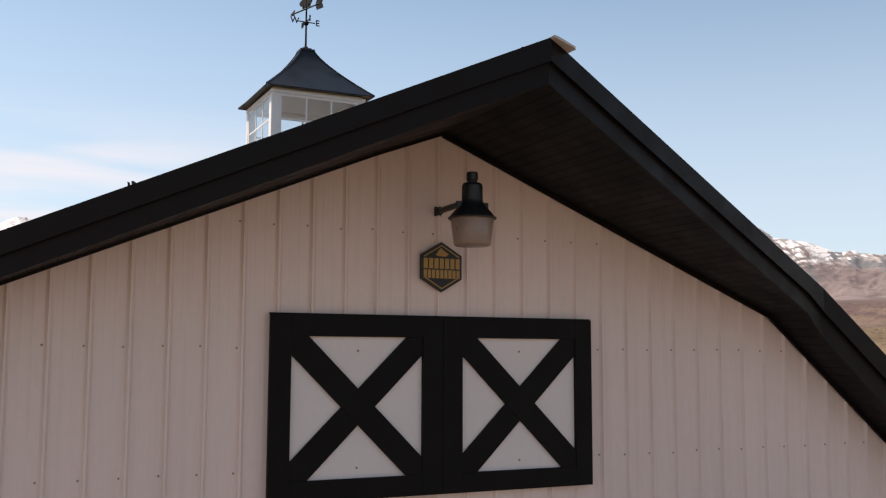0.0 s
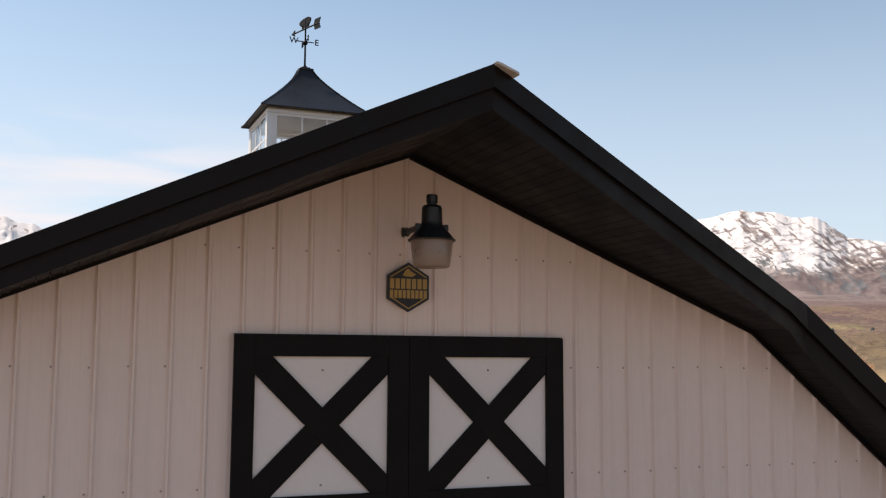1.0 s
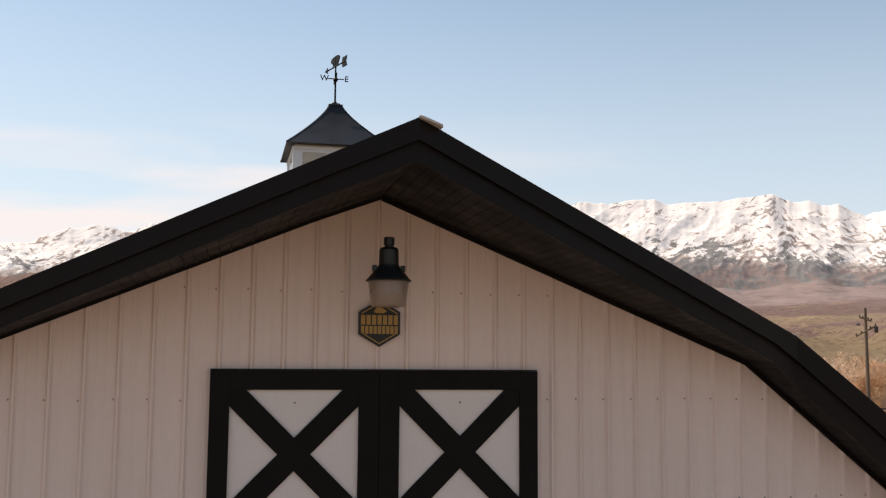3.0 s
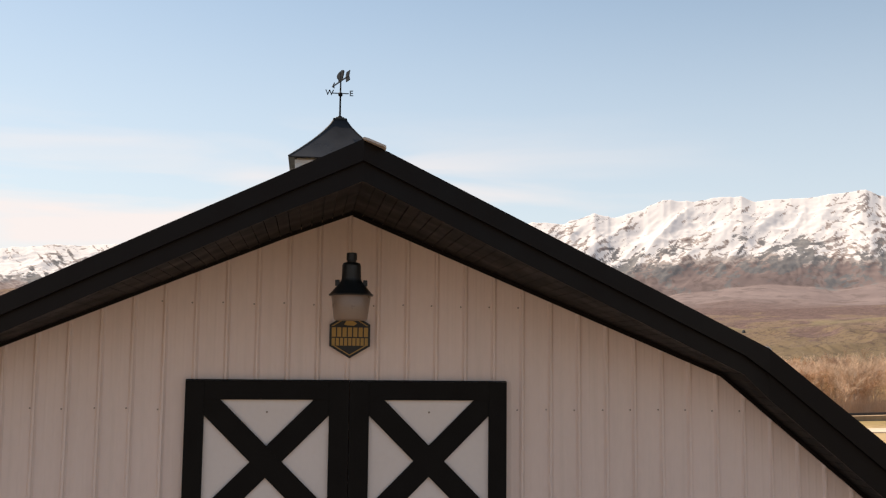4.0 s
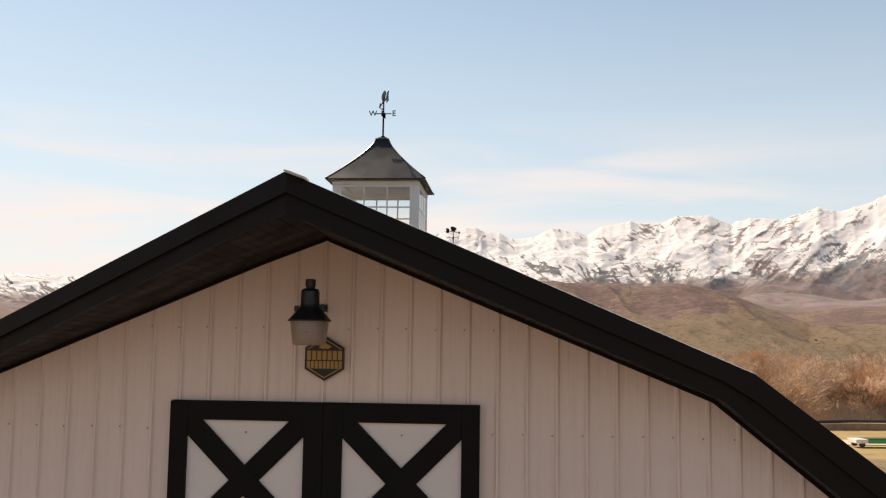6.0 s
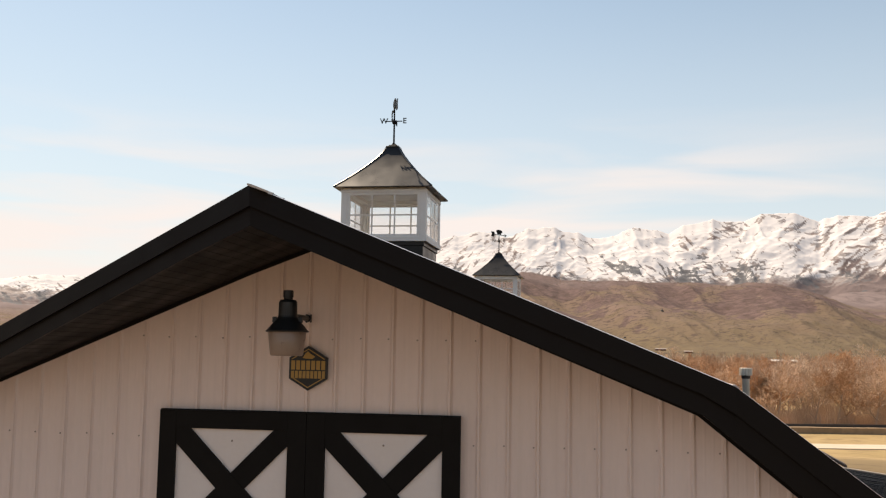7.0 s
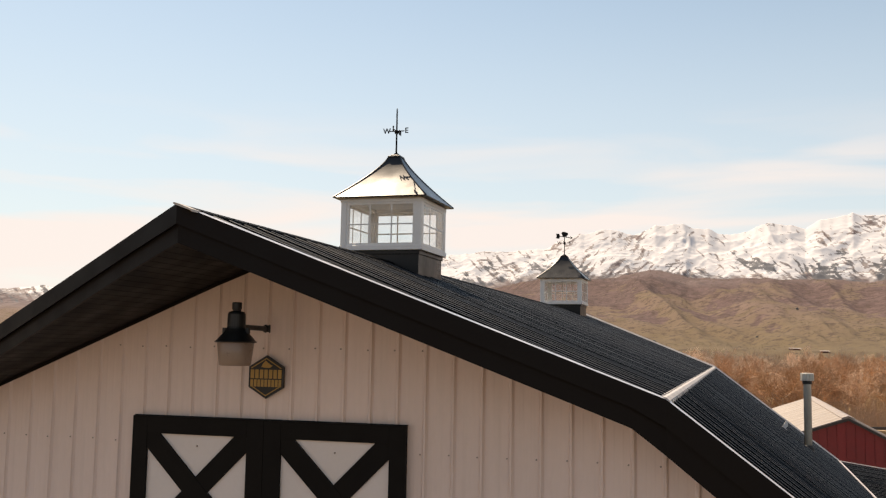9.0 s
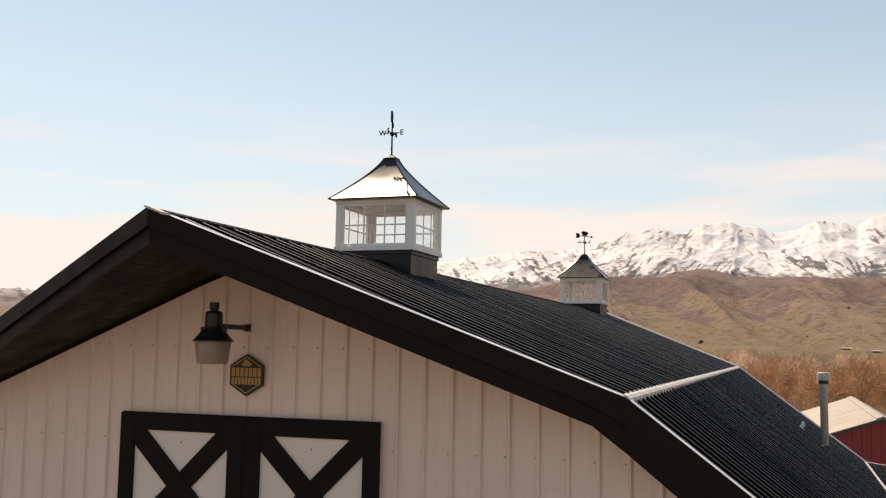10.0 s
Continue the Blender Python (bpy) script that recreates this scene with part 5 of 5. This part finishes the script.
def utility_pole():
    x, y = -1.474 + 70 * math.sin(radians(36.18)), -7.1 + 70 * math.cos(radians(36.18))
    g = land_z(x, y)
    p = thing("utility_pole", pose(x, y, g, 0, 0, -36), "weathered wooden utility pole with crossarms and a transformer", "utility pole")
    top = 4.355 + 70 * math.tan(radians(2.77)) - g
    bm = bmesh.new()
    tube(bm, (0, 0, -0.4), (0, 0, top), 0.15, 0.09, 12)
    part("post", bm, M["wood"], p)
    for za, zb, half in ((0.62, 0.86, 0.36), (1.86, 1.18, 0.62)):
        bm = bmesh.new()
        tube(bm, (-half, -0.14, top - za), (half, -0.14, top - zb), 0.055, 0.055, 6)
        part("crossarm", bm, M["wood"], p)
        for f in (-0.95, -0.45, 0.45, 0.95):
            zz = top - (za + zb) / 2 + f * (za - zb) / 2 + 0.05
            bm = bmesh.new()
            turned(bm, [(0.0, zz), (0.04, zz), (0.055, zz + 0.06), (0.03, zz + 0.13), (0.0, zz + 0.14)], 10, (f * half, -0.14))
            part("insulator", bm, M["steel"], p)
    bm = bmesh.new()
    turned(bm, [(0.0, top - 1.62), (0.10, top - 1.62), (0.12, top - 1.58), (0.12, top - 1.25), (0.07, top - 1.18), (0.0, top - 1.16)], 16, (0.62, -0.14))
    part("transformer", bm, M["steel"], p)


utility_pole()


# ---- bare spring trees along the river ----
def tree_meshes(seed, height, spread, upright, thick=1.0):
    rnd = random.Random(seed)
    trunk, crown = ([], []), ([], [])

    def limb(store, a, b, r0, r1):
        verts, faces = store
        ax = (b - a).normalized()
        u = ax.orthogonal().normalized()
        w = ax.cross(u)
        o = len(verts)
        for p, r in ((a, r0), (b, r1)):
            for k in range(3):
                t = 2.0944 * k
                verts.append(tuple(p + u * (r * math.cos(t)) + w * (r * math.sin(t))))
        for k in range(3):
            faces.append((o + k, o + (k + 1) % 3, o + 3 + (k + 1) % 3, o + 3 + k))

    def grow(p, d, length, r, level):
        steps = 3 if level < 2 else 2
        store = trunk if level < 2 else crown
        for s in range(steps):
            d = (d + Vector((rnd.gauss(0, 0.13), rnd.gauss(0, 0.13), upright * 0.09))).normalized()
            q = p + d * (length / steps)
            r2 = r * (0.80 if level < 3 else 0.6)
            limb(store, p, q, r, r2)
            p, r = q, r2
            if level < 4:
                for _ in range((2, 3, 3, 4)[level] if s or level else 1):
                    side = Vector((rnd.gauss(0, 1), rnd.gauss(0, 1), rnd.gauss(0.25, 0.4)))
                    side = (side - d * side.dot(d)).normalized()
                    nd = (d * rnd.uniform(0.55, 1.0) + side * spread * rnd.uniform(0.6, 1.1)).normalized()
                    grow(p, nd, length * rnd.uniform(0.45, 0.72), max(r * 0.6, 0.024 * thick), level + 1)

    stems = 1
    for i in range(stems):
        d = Vector((rnd.gauss(0, 0.16 * stems), rnd.gauss(0, 0.16 * stems), 1)).normalized()
        grow(Vector((rnd.gauss(0, 0.3 * (stems - 1)), rnd.gauss(0, 0.3 * (stems - 1)), -0.3)), d, height * 0.46, 0.20 * thick, 0)
    out = []
    for nm, (v, f) in (("trunk", trunk), ("crown", crown)):
        me = bpy.data.meshes.new(nm)
        me.from_pydata(v, [], f)
        me.update()
        out.append(me)
    return out


KINDS = []
for s, (h, sp, up, cm) in enumerate(((12.5, 0.8, 1.2, "twig_tan"), (11, 0.95, 0.8, "twig_orange"), (9.5, 1.0, 0.7, "twig_brown"),
                                     (13, 0.7, 1.5, "twig_tan"), (8, 1.1, 0.5, "twig_orange"), (11.5, 0.9, 1.0, "twig_tan"))):
    t_me, c_me = tree_meshes(40 + s, h, sp, up)
    t_me.materials.append(M["bark"])
    c_me.materials.append(M[cm])
    KINDS.append((t_me, c_me, cm[5:]))

rnd = random.Random(5)
STAND = []
TALL = [max(v.co.z for me in k[:2] for v in me.vertices) for k in KINDS]
for n in range(560):
    az = rnd.uniform(-9, 44)
    r = rnd.choice((rnd.uniform(152, 190), rnd.uniform(180, 245), rnd.uniform(230, 300), rnd.uniform(270, 335)))
    x, y = place(az, r)
    if y < 147.5 + 0.13 * x or (9.0 < az < 11.2 and r > 215):
        continue
    kind_no = rnd.choice((0, 3, 5)) if rnd.random() < (0.2 if az < 16 else 0.5) else rnd.choice((1, 2, 4))
    top = EYE_Z + r * math.tan(radians(rnd.gauss(0.12, 0.17) + (0.5 if 12.4 < az < 14 else 0.0))) - land_z(x, y)
    size = max(min(rnd.uniform(0.98, 1.24), top / TALL[kind_no]), 0.45)
    STAND.append((r, x, y, kind_no, rnd.uniform(0, 360), size * rnd.uniform(1.0, 1.15), rnd.uniform(0.9, 1.0)))
STAND.sort()
for r, x, y, kind_no, turn, s, tall in STAND[:285]:
    t_me, c_me, tone = KINDS[kind_no]
    tr = thing("tree", pose(x, y, land_z(x, y), 0, 0, turn), "bare spring tree with " + tone + " twigs", "tree", "river trees")
    tr.scale = (s, s, s * tall)
    for me, nm in ((t_me, "trunk"), (c_me, "crown")):
        o = new(nm, me)
        o.parent = tr


def far_trees(name, which, mat, label):
    """The trees at the back of the wood, joined."""
    cos, tris, base = [], [], 0
    for r, x, y, kind_no, turn, s, tall in STAND[285:]:
        if KINDS[kind_no][2] != which:
            continue
        m = np.array(pose(x, y, land_z(x, y), 0, 0, turn))
        for me in KINDS[kind_no][:2]:
            co = np.empty(len(me.vertices) * 3)
            me.vertices.foreach_get("co", co)
            co = co.reshape(-1, 3) * (s, s, s * tall)
            loops = np.empty(len(me.loops), dtype=np.int32)
            me.loops.foreach_get("vertex_index", loops)
            cos.append(co @ m[:3, :3].T + m[:3, 3])
            tris.append(loops.reshape(-1, 4) + base)
            base += len(co)
    co, quads = np.vstack(cos), np.vstack(tris)
    me = bpy.data.meshes.new(name)
    me.vertices.add(len(co))
    me.vertices.foreach_set("co", co.ravel())
    me.loops.add(len(quads) * 4)
    me.loops.foreach_set("vertex_index", quads.ravel().astype(np.int32))
    me.polygons.add(len(quads))
    me.polygons.foreach_set("loop_start", (np.arange(len(quads)) * 4).astype(np.int32))
    me.update(calc_edges=True)
    me.materials.append(mat)
    tagged(new(name, me), label, "trees", kind="stuff")


far_trees("far_tan_trees", "tan", M["twig_tan"], "far bare cottonwoods with tan twigs")
far_trees("far_brown_trees", "brown", M["twig_brown"], "far bare alders with brown twigs")
far_trees("far_orange_trees", "orange", M["twig_orange"], "far bare willows with orange twigs")


def thicket():
    """Low willow brush between the trees: bundles of thin leaning stems."""
    rnd = random.Random(9)
    vs, fs = [], []
    for n in range(2400):
        az, r = rnd.uniform(-10, 45), rnd.choice((rnd.uniform(150, 300), rnd.uniform(290, 410)))
        x, y = place(az, r)
        if n % 4 == 0:
            x = rnd.uniform(-20, 170)
            y = 148 + 0.13 * x + abs(rnd.gauss(0, 6))
        if y < 146 + 0.13 * x or (9.2 < az < 11.0 and r > 300):
            continue
        z, h0 = land_z(x, y), rnd.uniform(1.6, 4.2) * (1 if r < 290 else 1.4)
        for k in range(34):
            a, lean = rnd.uniform(0, 6.283), rnd.uniform(0.05, 0.75)
            h = h0 * rnd.uniform(0.6, 1.1)
            bx, by = x + rnd.gauss(0, 0.9), y + rnd.gauss(0, 0.9)
            tx, ty = bx + math.cos(a) * lean * h * 0.6, by + math.sin(a) * lean * h * 0.6
            o, w = len(vs), 0.035
            vs.extend(((bx - w, by, z - 0.1), (bx + w, by, z - 0.1), (bx, by + w, z - 0.1), (tx, ty, z + h)))
            fs.extend(((o, o + 1, o + 3), (o + 1, o + 2, o + 3), (o + 2, o, o + 3)))
    tagged(link_mesh("willow_brush", vs, fs, M["twig_brown"]), "brown willow brush under the bare trees", "brush", kind="stuff")


thicket()


# ---- scrub on the foothills and conifers on the snow slopes ----
def clump_field(name, mat, count, r_range, az_range, size, tall, mask_scale, mask_cut, seed, z_range, label, cone=False):
    """Many small uneven clumps standing on the land, gathered in patches."""
    g = np.random.default_rng(seed)
    n = count * 6
    az = g.uniform(*az_range, n)
    r = np.exp(g.uniform(math.log(r_range[0]), math.log(r_range[1]), n))
    x, y = CENTRE[0] + r * np.sin(np.radians(az)), CENTRE[1] + r * np.cos(np.radians(az))
    z = ground_height(az, r)
    m = fbm(x, y, mask_scale, 5, seed + 70) + g.normal(0, 0.02, n)
    keep = np.where((m > mask_cut) & (z > z_range[0]) & (z < z_range[1]))[0][:count]
    x, y, z = x[keep], y[keep], z[keep]
    k = len(keep)
    w = g.uniform(*size, k)
    h = w * g.uniform(*tall, k)
    turn = g.uniform(0, 6.283, k)
    sides = 5
    ang = turn[:, None] + np.arange(sides) * 2 * math.pi / sides
    low = np.stack([x[:, None] + w[:, None] * np.cos(ang) * g.uniform(0.7, 1.2, (k, sides)), y[:, None] + w[:, None] * np.sin(ang) * g.uniform(0.7, 1.2, (k, sides)), np.repeat((z - 0.3 * w)[:, None], sides, 1)], -1)
    f = 0.35 if cone else 0.8
    up = np.stack([x[:, None] + f * w[:, None] * np.cos(ang + 0.5) * g.uniform(0.7, 1.2, (k, sides)), y[:, None] + f * w[:, None] * np.sin(ang + 0.5) * g.uniform(0.7, 1.2, (k, sides)), (z + h * (0.6 if cone else 0.7))[:, None] * np.ones(sides) + g.uniform(-0.1, 0.1, (k, sides)) * h[:, None]], -1)
    top = np.stack([x + g.normal(0, 0.1, k) * w, y + g.normal(0, 0.1, k) * w, z + h], -1)[:, None, :]
    co = np.concatenate([low, up, top], 1).reshape(-1, 3)
    base = (np.arange(k) * (2 * sides + 1))[:, None]
    tri = []
    for i in range(sides):
        j = (i + 1) % sides
        tri += [(i, j, sides + i), (j, sides + j, sides + i), (sides + i, sides + j, 2 * sides)]
    faces = (base[:, :, None] + np.array(tri)[None]).reshape(-1, 3)
    me = bpy.data.meshes.new(name)
    me.vertices.add(len(co))
    me.vertices.foreach_set("co", co.ravel())
    me.loops.add(len(faces) * 3)
    me.loops.foreach_set("vertex_index", faces.ravel().astype(np.int32))
    me.polygons.add(len(faces))
    me.polygons.foreach_set("loop_start", (np.arange(len(faces)) * 3).astype(np.int32))
    me.update(calc_edges=True)
    me.materials.append(mat)
    return tagged(new(name, me), label, "vegetation", kind="stuff")


clump_field("scrub_oak", M["scrub"], 22000, (620, 1250), (-40, 56), (0.25, 0.55), (0.35, 0.6), 130, 0.545, 2, (4, 200), "bare mauve-brown scrub oak on the foothills")
clump_field("sagebrush", M["sage"], 9000, (480, 1000), (-40, 56), (0.18, 0.45), (0.5, 0.9), 60, 0.45, 3, (2, 200), "grey-green sagebrush on the foothills")
clump_field("juniper", M["conifer"], 22, (430, 900), (-40, 56), (0.9, 1.8), (1.0, 1.6), 60, 0.45, 6, (4, 200), "scattered dark junipers on the foothills")
